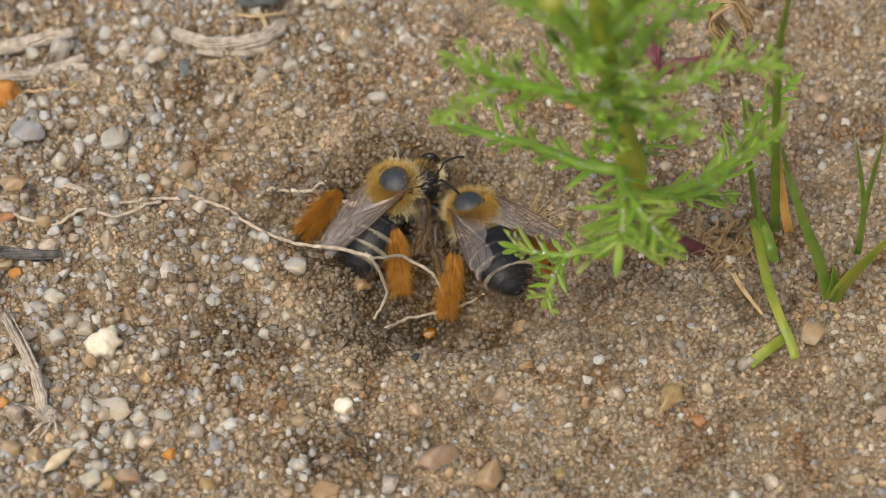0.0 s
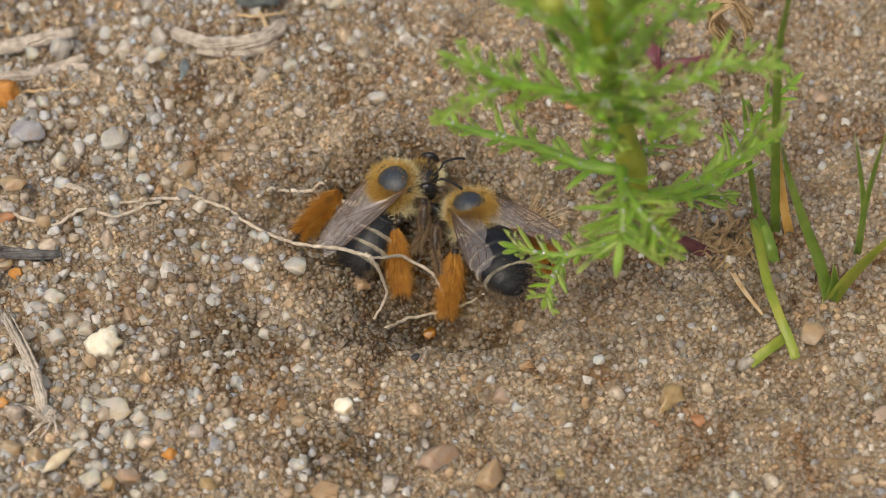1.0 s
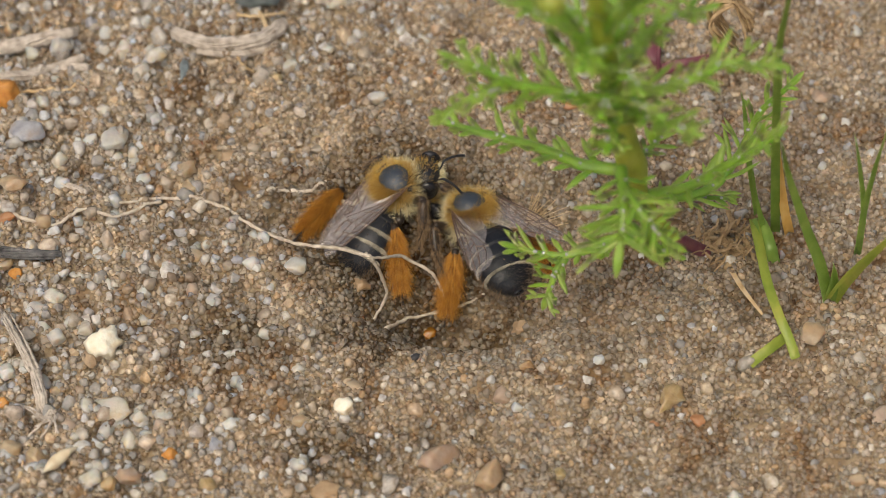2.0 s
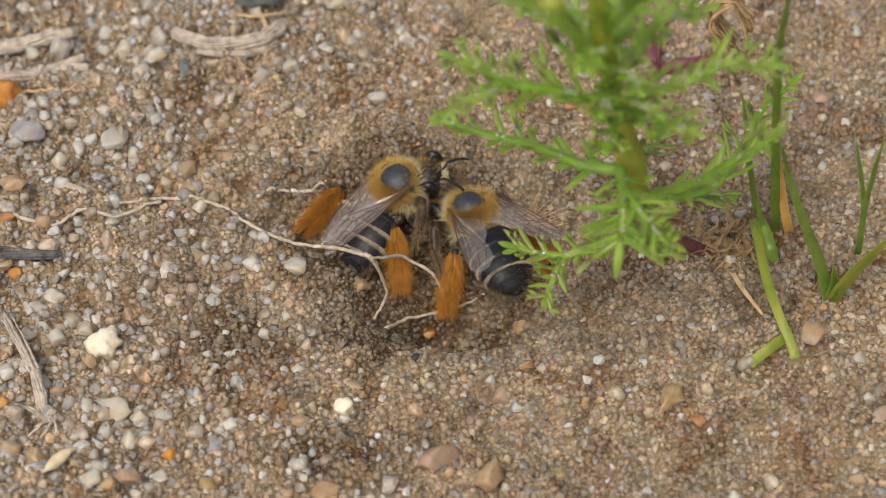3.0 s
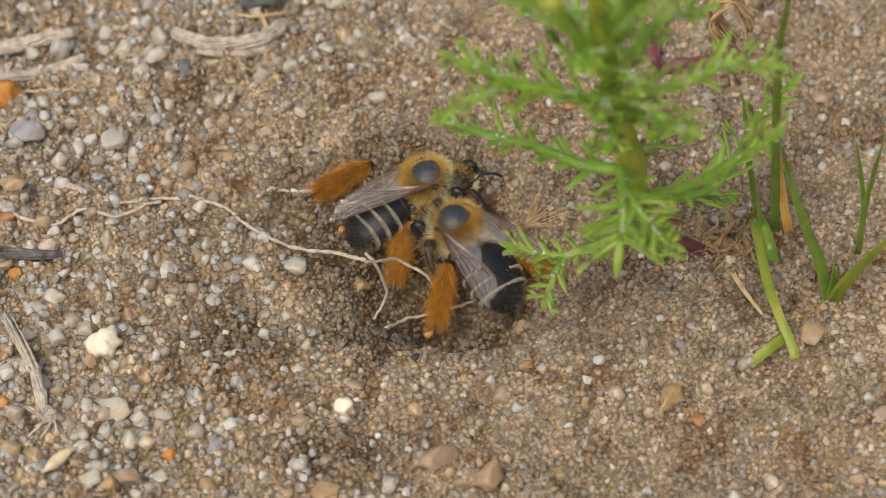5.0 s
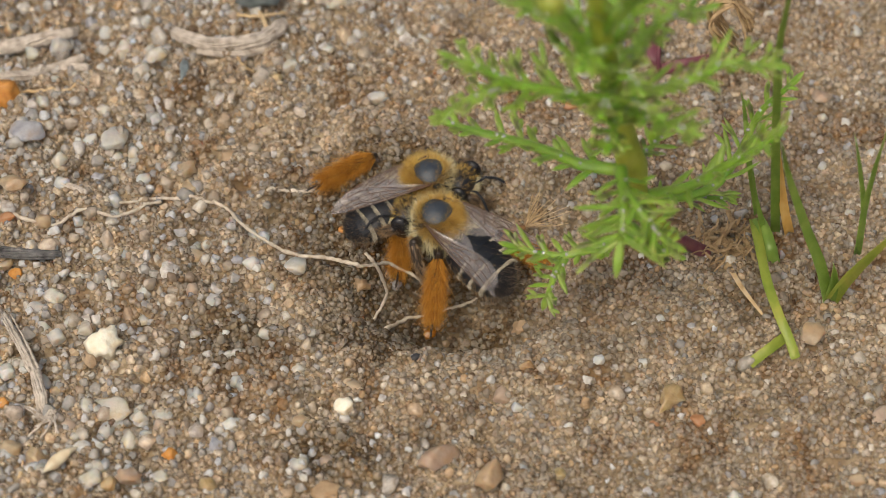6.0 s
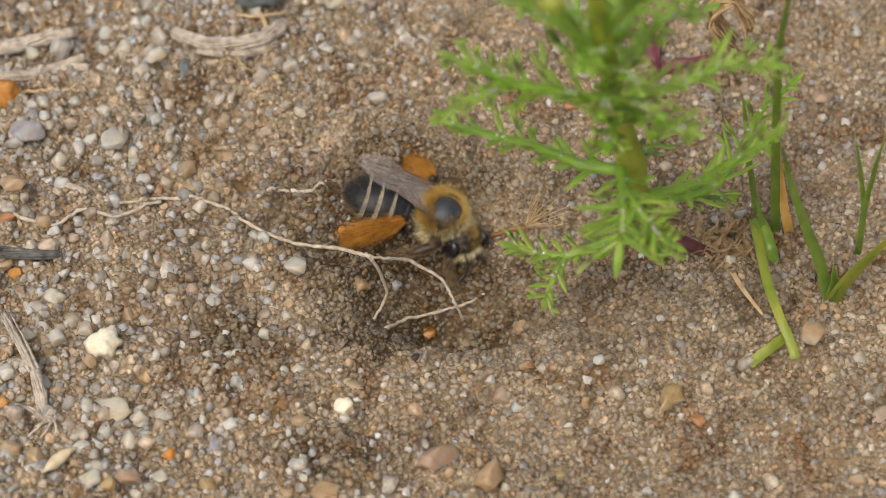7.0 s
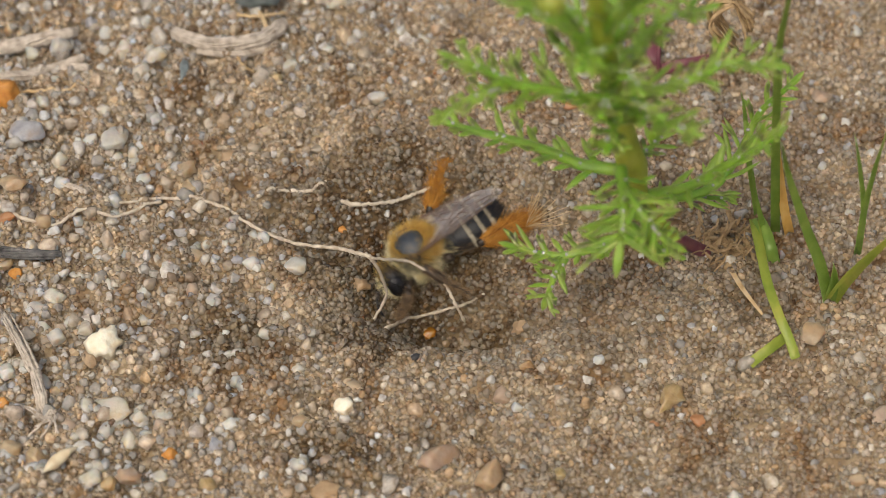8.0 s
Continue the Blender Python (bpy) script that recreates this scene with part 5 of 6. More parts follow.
def build_grass():
    tall = tagged(new("grass_tuft"), "thin green grass shoots with an orange dry sheath", "grass")
    part("blade", blade("", [(28.36, 1.50, -0.67), (27.50, 1.00, 7.15), (26.53, 0.50, 16.96), (25.75, -0.50, 25.35), (25.62, -2.00, 32.55), (25.67, -3.00, 36.55)], 0.75, "", M_GRASS, 1), M_GRASS, tall)
    part("blade", blade("", [(26.48, 1.50, 2.80), (25.24, 2.50, 9.00), (24.47, 3.00, 14.10), (24.06, 3.50, 15.95)], 0.5, "", M_GRASS, 2), M_GRASS, tall)
    part("sheath", blade("", [(29.36, 1.00, 0.82), (28.62, 1.20, 3.93), (27.77, 1.60, 8.62), (27.14, 2.00, 13.15)], 0.8, "", M_ORANGE, 3), M_ORANGE, tall, "dry orange sheath")
    part("blade", blade("", [(27.73, 0.50, -0.95), (26.92, 0.60, 2.40), (26.02, 0.80, 5.92), (25.42, 1.00, 9.34)], 0.5, "", M_GRASS, 4), M_GRASS, tall)
    cut = tagged(new("bent_grass_blade"), "bent yellow-green grass blade lying over the sand", "grass")
    part("blade", blade("", [(26.24, 1.48, 2.22), (26.48, -1.88, 2.48), (26.78, -5.58, 2.67), (27.47, -8.87, 2.6), (28.21, -10.70, 1.9), (28.69, -12.30, 1.3)], 0.8, "", M_YELLOW, 5, 0.7, False), M_YELLOW, cut)
    part("stub", blade("", [(27.84, -2.04, 0.68), (27.46, -1.51, 2.02), (27.07, 0.02, 2.36), (26.54, 1.63, 2.25)], 1.0, "", M_GRASS, 6, 0.3, False), M_GRASS, cut, "pale green cut stub")
    part("blade", blade("", [(24.94, -12.66, 1.0), (25.82, -12.06, 1.35), (26.76, -11.41, 1.6), (28.15, -10.05, 1.3)], 0.85, "", M_YELLOW, 7, 0.6, False), M_YELLOW, cut)
    part("dry_blade", blade("", [(24.04, -2.18, 0.55), (24.79, -4.51, 0.87), (26.01, -6.92, 0.95), (27.67, -9.18, 0.33)], 0.4, "", M_STRAW, 8), M_STRAW, cut, "thin brown dry blade")
    tuft = tagged(new("grass_tuft"), "small fresh grass tuft growing from the sand", "grass")
    part("blade", blade("", [(32.22, -5.50, -0.16), (30.89, -5.60, 4.99), (29.01, -5.80, 10.44), (26.92, -6.00, 17.05), (25.93, -6.50, 21.38)], 0.95, "", M_GRASS, 9), M_GRASS, tuft)
    part("blade", blade("", [(32.27, -5.50, -0.16), (32.23, -5.80, 2.96), (31.88, -6.00, 5.66)], 0.9, "", M_GRASS, 10), M_GRASS, tuft)
    part("blade", blade("", [(32.36, -5.50, -0.16), (33.12, -6.50, 4.26), (34.32, -8.00, 9.58), (35.98, -9.00, 14.46)], 1.0, "", M_YELLOW, 11), M_YELLOW, tuft)
    part("blade", blade("", [(34.51, -2.50, 2.36), (34.28, -2.80, 8.15), (33.20, -3.00, 14.14), (32.19, -3.20, 18.66)], 0.5, "", M_GRASS, 12), M_GRASS, tuft)
    part("blade", blade("", [(34.58, -2.50, 2.51), (34.22, -3.00, 9.13), (34.23, -3.50, 14.74), (34.46, -4.00, 20.46)], 0.55, "", M_GRASS, 13), M_GRASS, tuft)


build_grass()


def build_dead_leaves():
    curl = tagged(new("withered_leaf"), "curled dry brown leaf on the sand", "leaf")
    rng = random.Random(4)
    for k in range(11):
        dy = k * 0.2
        base = [(24.88, 14.00, 9.18), (22.80, 14.50, 12.51), (23.84, 15.00, 13.50), (25.51, 15.00, 12.53), (26.10, 14.50, 10.97)]
        pts = [(x + rng.uniform(-0.5, 0.5), y + dy + rng.uniform(-0.3, 0.3), z + rng.uniform(-0.6, 0.6)) for x, y, z in base]
        part("strip", Geo().tube(spline(pts, 18), [rng.uniform(0.1, 0.3) for _ in range(18)], 6, 0.2, 0.5, rng), M_WITHER, curl)
    red = tagged(new("purple_leaf"), "small purplish red leaf lying on the sand", "leaf")
    part("blade", blade("", [(17.56, 23.46, 2.21), (18.47, 21.32, 2.29), (18.92, 19.96, 1.92), (19.37, 19.40, 0.82)], 1.5, "", M_PURPLE, 21, 0.5), M_PURPLE, red)
    part("blade", blade("", [(18.88, 19.53, 0.67), (20.45, 19.58, 1.36), (22.21, 19.92, 1.74), (25.34, 21.24, 1.49)], 1.0, "", M_PURPLE, 22, 0.4), M_PURPLE, red)
    part("stalk", Geo().tube(spline([(19.38, 19.46, 0.75), (19.16, 20.22, 2.38), (19.59, 22.19, 2.83), (20.12, 24.02, 2.35)], 10), 0.2, 6), M_PURPLE, red)


build_dead_leaves()


def build_tiny_insect():
    g = Geo().ball((0, 0, 0.3), (0.5, 0.72, 0.42), 16, 12, lambda u: 1 - 0.12 * max(0, u.y))
    bug = thing("tiny_insect", g, STONE["cream"], "tiny pale cream insect resting on the leaf", "insect")
    part("spot", Geo().ball((0.1, -0.42, 0.5), (0.17, 0.2, 0.15), 10, 8), M_EYE, bug, "black spot")
    for s in (-1, 1):
        for k in (-0.3, 0.05, 0.4):
            part("leg", Geo().tube([(s * 0.3, k, 0.2), (s * 0.6, k, 0.25), (s * 0.75, k + 0.05, -0.05)], [0.05, 0.04, 0.02], 5), M_STRAW, bug)
    return bug


TINY = build_tiny_insect()


# ---- what moves ----
def bowed(pitch, turn):
    """The pose of a head on its bee."""
    return place(0, 1.95, -0.35, pitch, 0, turn)


def motions():
    walk(BEE_A["bee"], [
        (0.0, place(-3.89, 5.66, 1.08, 20.4, -5.9, -53.4)),
        (1.4, place(-3.96, 5.71, 1.17, 21.0, -6.2, -54.3)),
        (3.0, place(-3.73, 5.98, 1.06, 21.2, -5.8, -56.2)),
        (3.3, place(-2.97, 5.84, 1.12, 19.6, -6.1, -60.3)),
        (3.4, place(-1.84, 6.21, 0.77, 14.9, -7.0, -62.9)),
        (3.5, place(-1.69, 6.40, 0.89, 14.8, -7.9, -68.3)),
        (4.0, place(-1.62, 6.44, 0.92, 15.8, -7.8, -71.6)),
        (4.5, place(-1.37, 6.42, 0.95, 16.1, -7.5, -73.7)),
        (6.0, place(-1.11, 6.66, 0.89, 14.4, -6.3, -79.7)),
        (6.4, place(-0.91, 6.69, 0.85, 13.3, -6.5, -79.6)),
        (6.6, place(-0.62, 6.60, 0.81, 11.4, -5.7, -83.3)),
        (6.7, place(0.92, 5.87, 0.83, 6.6, -5.0, -82.1)),
        (6.8, place(0.76, 5.58, 0.62, -6.4, -5.0, -87.0)),
        (6.9, place(0.53, 5.28, 0.11, -10.1, -5.0, -98.3)),
        (7.0, place(-0.12, 4.04, -0.82, -12.3, -5.4, -117.0)),
        (7.1, place(0.57, 3.01, -1.21, -15.7, -6.4, -128.9)),
        (7.2, place(0.84, 2.60, -1.45, -5.9, -5.7, -157.9)),
        (7.3, place(0.61, 2.60, -1.49, -5.1, -6.1, -166.1)),
        (7.4, place(0.52, 1.41, -1.76, -4.7, -6.0, -172.3)),
        (7.5, place(1.12, 1.22, -1.69, -14.3, -4.8, -175.2)),
        (7.6, place(1.29, 1.32, -1.71, -8.3, -4.2, -184.4)),
        (7.7, place(0.15, 1.50, -1.89, -10.4, 1.0, -196.7)),
        (7.8, place(-0.34, 1.77, -2.03, -9.1, 6.5, -208.9)),
        (7.9, place(-0.87, 0.78, -2.37, -13.9, 10.7, -224.3)),
        (8.0, place(-2.34, 1.36, -2.17, -9.6, 13.2, -236.9))])
    walk(BEE_A["abdomen"], [
        (0.0, place(0, -2.1, -0.5, 1.8, 0, 19.6)),
        (1.4, place(0, -2.1, -0.5, 1.8, 0, 21.0)),
        (3.0, place(0, -2.1, -0.5, 1.2, 0, 19.9)),
        (3.3, place(0, -2.1, -0.5, 1.5, 0, 20.2)),
        (3.4, place(0, -2.1, -0.5, 3.3, 0, 18.5)),
        (3.5, place(0, -2.1, -0.5, -2.0, 0, 23.6)),
        (4.0, place(0, -2.1, -0.5, -2.7, 0, 25.6)),
        (4.5, place(0, -2.1, -0.5, -4.4, 0, 24.2)),
        (6.0, place(0, -2.1, -0.5, -6.6, 0, 21.8)),
        (6.4, place(0, -2.1, -0.5, -6.1, 0, 22.2)),
        (6.6, place(0, -2.1, -0.5, -2.6, 0, 17.2)),
        (6.7, place(0, -2.1, -0.5, 4.3, 0, 14.4)),
        (6.8, place(0, -2.1, -0.5, -1.9, 0, 15.5)),
        (6.9, place(0, -2.1, -0.5, -2.7, 0, 15.2)),
        (7.0, place(0, -2.1, -0.5, -7.1, 0, 19.7)),
        (7.1, place(0, -2.1, -0.5, -3.7, 0, 22.5)),
        (7.2, place(0, -2.1, -0.5, -7.0, 0, 19.6)),
        (7.3, place(0, -2.1, -0.5, -7.0, 0, 18.6)),
        (7.4, place(0, -2.1, -0.5, -7.0, 0, 8.0)),
        (7.5, place(0, -2.1, -0.5, -7.0, 0, 2.0)),
        (7.6, place(0, -2.1, -0.5, -7.0, 0, 3.0)),
        (7.7, place(0, -2.1, -0.5, -7.0, 0, 2.6)),
        (7.8, place(0, -2.1, -0.5, -1.2, 0, 0.5)),
        (7.9, place(0, -2.1, -0.5, -7.0, 0, -1.5)),
        (8.0, place(0, -2.1, -0.5, -7.0, 0, -5.7))])
    walk(BEE_A["head"], [
        (0.0, bowed(-20.7, -43.4)),
        (1.4, bowed(-21.3, -43.0)),
        (3.0, bowed(-20.2, -44.3)),
        (3.3, bowed(-20.2, -47.5)),
        (3.4, bowed(-20.7, -42.8)),
        (3.5, bowed(-26.4, -48.0)),
        (4.0, bowed(-27.9, -46.5)),
        (4.5, bowed(-30.1, -41.3)),
        (6.0, bowed(-33.2, -35.1)),
        (6.4, bowed(-31.5, -35.6)),
        (6.6, bowed(-26.2, -33.7)),
        (6.7, bowed(-18.7, -28.6)),
        (6.8, bowed(-24.1, -31.2)),
        (6.9, bowed(-28.3, -30.1)),
        (7.0, bowed(-27.4, -30.2)),
        (7.1, bowed(-26.2, -27.6)),
        (7.2, bowed(-17.0, -17.9)),
        (7.3, bowed(-25.6, -15.6)),
        (7.4, bowed(-19.4, -12.5)),
        (7.5, bowed(-23.5, -10.3)),
        (7.6, bowed(-21.2, -9.4)),
        (7.7, bowed(-21.7, -2.7)),
        (7.8, bowed(-24.0, 3.0)),
        (7.9, bowed(-18.4, 1.9)),
        (8.0, bowed(-20.5, 0.4))])
    walk(BEE_A["wing"][-1], [
        (0.0, aim((-1.75, 0.5, 1.35), (-0.27, -8.17, 1.42))),
        (1.4, aim((-1.75, 0.5, 1.35), (-0.30, -8.18, 1.47))),
        (3.0, aim((-1.75, 0.5, 1.35), (-0.09, -8.14, 1.45))),
        (3.3, aim((-1.75, 0.5, 1.35), (-0.23, -8.17, 1.48))),
        (3.4, aim((-1.75, 0.5, 1.35), (-1.42, -8.29, 1.66))),
        (3.5, aim((-1.75, 0.5, 1.35), (-1.06, -8.27, 1.71))),
        (4.0, aim((-1.75, 0.5, 1.35), (-0.54, -8.21, 1.68))),
        (4.5, aim((-1.75, 0.5, 1.35), (-0.13, -8.15, 1.57))),
        (6.0, aim((-1.75, 0.5, 1.35), (0.37, -8.04, 1.56))),
        (6.4, aim((-1.75, 0.5, 1.35), (0.08, -8.10, 1.65))),
        (6.6, aim((-1.75, 0.5, 1.35), (0.11, -8.08, 1.89))),
        (6.7, aim((-1.75, 0.5, 1.35), (-1.18, -8.26, 1.95))),
        (6.8, aim((-1.75, 0.5, 1.35), (-1.08, -8.27, 1.62))),
        (6.9, aim((-1.75, 0.5, 1.35), (-0.18, -8.15, 1.71))),
        (7.0, aim((-1.75, 0.5, 1.35), (0.76, -7.89, 2.25))),
        (7.1, aim((-1.75, 0.5, 1.35), (-0.49, -8.14, 2.43))),
        (7.2, aim((-1.75, 0.5, 1.35), (-0.68, -8.21, 1.98))),
        (7.3, aim((-1.75, 0.5, 1.35), (-1.05, -8.26, 1.89))),
        (7.4, aim((-1.75, 0.5, 1.35), (-1.90, -8.29, 1.84))),
        (7.5, aim((-1.75, 0.5, 1.35), (-3.03, -8.17, 2.15))),
        (7.6, aim((-1.75, 0.5, 1.35), (-1.90, -8.27, 2.07))),
        (7.7, aim((-1.75, 0.5, 1.35), (-3.19, -8.13, 2.25))),
        (7.8, aim((-1.75, 0.50, 1.35), (-2.70, -8.20, 2.30))),
        (7.9, aim((-1.75, 0.50, 1.35), (-2.50, -8.25, 2.40))),
        (8.0, aim((-1.75, 0.50, 1.35), (-2.40, -8.25, 2.40)))])
    walk(BEE_A["wing"][1], [
        (0.0, aim((1.75, 0.5, 1.35), (1.91, -8.28, 1.93))),
        (1.4, aim((1.75, 0.5, 1.35), (1.95, -8.28, 1.94))),
        (3.0, aim((1.75, 0.5, 1.35), (2.16, -8.27, 1.93))),
        (3.3, aim((1.75, 0.5, 1.35), (2.08, -8.27, 1.97))),
        (3.4, aim((1.75, 0.5, 1.35), (0.97, -8.23, 2.16))),
        (3.5, aim((1.75, 0.5, 1.35), (1.59, -8.26, 2.20))),
        (4.0, aim((1.75, 0.5, 1.35), (2.08, -8.25, 2.23))),
        (4.5, aim((1.75, 0.5, 1.35), (2.39, -8.21, 2.45))),
        (6.0, aim((1.75, 0.5, 1.35), (2.51, -8.22, 2.30))),
        (6.4, aim((1.75, 0.5, 1.35), (2.10, -8.24, 2.35))),
        (6.6, aim((1.75, 0.5, 1.35), (1.58, -8.23, 2.47))),
        (6.7, aim((1.75, 0.5, 1.35), (0.56, -8.14, 2.55))),
        (6.8, aim((1.75, 0.5, 1.35), (0.57, -8.18, 2.21))),
        (6.9, aim((1.75, 0.5, 1.35), (1.13, -8.22, 2.36))),
        (7.0, aim((1.75, 0.5, 1.35), (0.66, -8.19, 2.15))),
        (7.1, aim((1.75, 0.5, 1.35), (-0.71, -7.89, 2.34))),
        (7.2, aim((1.75, 0.5, 1.35), (-1.16, -7.78, 1.98))),
        (7.3, aim((1.75, 0.5, 1.35), (-0.64, -7.95, 1.96))),
        (7.4, aim((1.75, 0.5, 1.35), (-1.26, -7.74, 2.07))),
        (7.5, aim((1.75, 0.5, 1.35), (-1.36, -7.68, 2.33))),
        (7.6, aim((1.75, 0.5, 1.35), (-1.01, -7.82, 2.06))),
        (7.7, aim((1.75, 0.5, 1.35), (-2.39, -7.20, 2.35))),
        (7.8, aim((1.75, 0.50, 1.35), (-1.40, -7.70, 2.40))),
        (7.9, aim((1.75, 0.50, 1.35), (-0.90, -7.90, 2.20))),
        (8.0, aim((1.75, 0.50, 1.35), (-0.60, -8.00, 2.00)))])
    walk(BEE_A["hind"][-1], [
        (0.0, aim((-3.54, -3.61, 0.64), (-1.41, -9.33, 2.55))),
        (1.4, aim((-3.45, -3.66, 0.60), (-1.47, -9.41, 2.54))),
        (3.0, aim((-3.36, -3.85, 0.76), (-0.94, -9.43, 2.72))),
        (3.3, aim((-3.49, -4.31, 0.87), (-1.01, -9.88, 2.78))),
        (3.4, aim((-3.96, -4.22, 1.07), (-2.45, -10.23, 2.58))),
        (3.5, aim((-3.71, -4.33, 1.05), (-2.00, -10.33, 2.26))),
        (4.0, aim((-3.53, -4.43, 1.04), (-1.43, -10.29, 2.39))),
        (4.5, aim((-3.57, -4.31, 1.07), (-1.13, -9.98, 2.69))),
        (6.0, aim((-3.49, -3.98, 1.64), (-1.06, -9.78, 2.77))),
        (6.4, aim((-3.61, -3.70, 1.52), (-1.09, -9.42, 3.07))),
        (6.6, aim((-3.55, -3.02, 1.18), (-0.92, -8.43, 3.76))),
        (6.7, aim((-2.84, -3.39, 1.34), (-5.37, -8.88, -0.43))),
        (6.8, aim((-2.32, -3.74, 0.99), (-6.33, -7.04, -2.57))),
        (6.9, aim((-2.40, -2.61, -0.22), (-6.87, -6.11, -2.95))),
        (7.0, aim((-2.05, -2.34, 1.50), (-5.37, -6.53, -1.83))),
        (7.1, aim((-3.38, -2.05, 1.00), (-7.34, -6.60, -0.81))),
        (7.2, aim((-2.61, -2.97, 0.72), (-5.26, -8.52, -0.64))),
        (7.3, aim((-2.47, -2.54, 1.18), (-4.27, -8.33, -0.56))),
        (7.4, aim((-2.47, -2.59, 1.20), (-3.99, -8.46, -0.53))),
        (7.5, aim((-2.82, -2.65, 1.00), (-4.20, -8.00, 0.60))),
        (7.6, aim((-2.56, -2.83, 0.43), (-7.07, -7.23, 0.45))),
        (7.7, aim((-3.02, -3.13, 0.05), (-6.81, -8.17, 0.11))),
        (7.8, aim((-2.99, -3.31, 0.07), (-5.63, -9.03, -0.20))),
        (7.9, aim((-2.90, -3.97, 0.05), (-4.15, -10.02, -1.19))),
        (8.0, aim((-3.35, -4.61, -0.12), (-3.08, -10.76, -1.46)))])
    walk(BEE_A["hind"][1], [
        (0.0, aim((2.53, -2.51, -0.16), (5.98, -6.15, -3.98))),
        (1.4, aim((2.64, -2.50, -0.23), (6.10, -6.12, -4.06))),
        (3.0, aim((2.64, -2.63, -0.22), (6.35, -6.18, -3.87))),
        (3.3, aim((2.66, -2.84, -0.32), (6.36, -5.88, -4.41))),
        (3.4, aim((3.35, -3.66, -0.67), (6.50, -5.98, -5.61))),
        (3.5, aim((4.03, -3.58, -1.17), (7.61, -5.62, -5.94))),
        (4.0, aim((3.56, -3.22, -0.84), (7.09, -5.64, -5.46))),
        (4.5, aim((2.63, -2.92, -0.13), (5.64, -5.99, -4.74))),
        (6.0, aim((2.14, -3.00, -1.25), (8.03, -5.06, -2.07))),
        (6.4, aim((2.13, -3.13, -1.24), (8.01, -5.23, -2.12))),
        (6.6, aim((2.13, -3.08, -1.46), (8.21, -4.75, -1.54))),
        (6.7, aim((2.94, -3.35, 0.28), (3.85, -5.26, -5.66))),
        (6.8, aim((2.29, -2.73, 0.44), (3.36, -6.60, -4.41))),
        (6.9, aim((1.81, -2.41, 0.69), (3.99, -6.99, -3.05))),
        (7.0, aim((2.24, -2.43, 0.30), (6.27, -6.56, -2.23))),
        (7.1, aim((1.98, -2.14, 0.42), (3.70, -7.60, -2.21))),
        (7.2, aim((1.95, -2.10, 1.05), (6.10, -5.30, 1.00))),
        (7.3, aim((1.90, -1.90, 1.10), (6.90, -4.60, 0.90))),
        (7.4, aim((1.93, -2.10, 1.05), (6.80, -5.20, 0.80))),
        (7.5, aim((1.90, -1.90, 0.90), (3.80, -7.00, 1.50))),
        (7.6, aim((2.00, -2.20, 1.00), (4.20, -7.00, 1.60))),
        (7.7, aim((1.80, -2.50, 0.90), (4.00, -7.20, 1.40))),
        (7.8, aim((1.80, -2.70, 1.00), (4.10, -7.10, 1.90))),
        (7.9, aim((2.00, -3.00, 1.00), (5.00, -7.00, 1.50))),
        (8.0, aim((2.10, -3.20, 1.10), (5.30, -6.80, 1.50)))])
    walk(BEE_B["bee"], [
        (0.0, place(2.31, 4.03, -0.40, -1.9, 6.0, 37.4)),
        (3.2, place(2.31, 4.03, -0.40, -1.9, 6.0, 37.4)),
        (3.3, place(2.22, 3.75, -0.19, -1.5, 5.6, 37.9)),
        (3.4, place(1.20, 2.07, -0.34, -1.9, 6.9, 36.5)),
        (3.5, place(1.29, 2.65, -0.08, 9.0, 2.5, 45.7)),
        (4.0, place(1.19, 2.59, -0.14, 9.3, 2.7, 45.5)),
        (4.5, place(1.53, 2.36, -0.19, 6.4, 3.0, 46.1)),
        (6.0, place(-0.58, 2.05, 1.03, 11.2, 3.4, 58.4)),
        (6.4, place(-0.50, 2.07, 0.99, 11.1, 3.6, 58.4)),
        (6.6, place(-0.11, 2.21, 0.91, 10.7, 3.2, 58.0)),
        (6.7, place(3.56, 1.44, 0.97, 3.9, -8.4, 27.8)),
        (6.767, place(-2.68, -3.12, 12.70, -9.2, 2.3, 33.6)),
        (6.800, place(-3.68, -1.92, 14.90, -9.2, 2.3, 33.6)),
        (6.833, place(-4.68, -0.72, 17.10, -9.2, 2.3, 33.6)),
        (6.9, place(-26.00, 30.00, 95.00, 12.0, -8.0, 52.0)),
        (7.1, place(-130.00, 160.00, 240.00, 12.0, -8.0, 56.0)),
        (7.5, place(-420.00, 520.00, 150.00, 8.0, 0.0, 58.0)),
        (7.8, place(-560.00, 690.00, 3.00, 6.0, 0.0, 60.0)),
        (8.0, place(-560.00, 690.00, 2.60, 2.0, 0.0, 60.0))])
    walk(BEE_B["abdomen"], [
        (0.0, place(0, -2.1, -0.5, 0.6, 0, -12.0)),
        (3.2, place(0, -2.1, -0.5, 0.6, 0, -12.0)),
        (3.3, place(0, -2.1, -0.5, 2.1, 0, -11.6)),
        (3.4, place(0, -2.1, -0.5, 13.0, 0, -7.1)),
        (3.5, place(0, -2.1, -0.5, 6.7, 0, -18.2)),
        (4.0, place(0, -2.1, -0.5, 6.9, 0, -16.0)),
        (4.5, place(0, -2.1, -0.5, 7.7, 0, -17.7)),
        (6.0, place(0, -2.1, -0.5, 0.8, 0, -7.9)),
        (6.4, place(0, -2.1, -0.5, 1.1, 0, -8.8)),
        (6.6, place(0, -2.1, -0.5, 1.6, 0, -10.9)),
        (6.7, place(0, -2.1, -0.5, 5.9, 0, -14.6)),
        (6.8, place(0, -2.1, -0.5, 18.6, 0, 2.5)),
        (8.0, place(0, -2.1, -0.5, 18.6, 0, 2.5))])
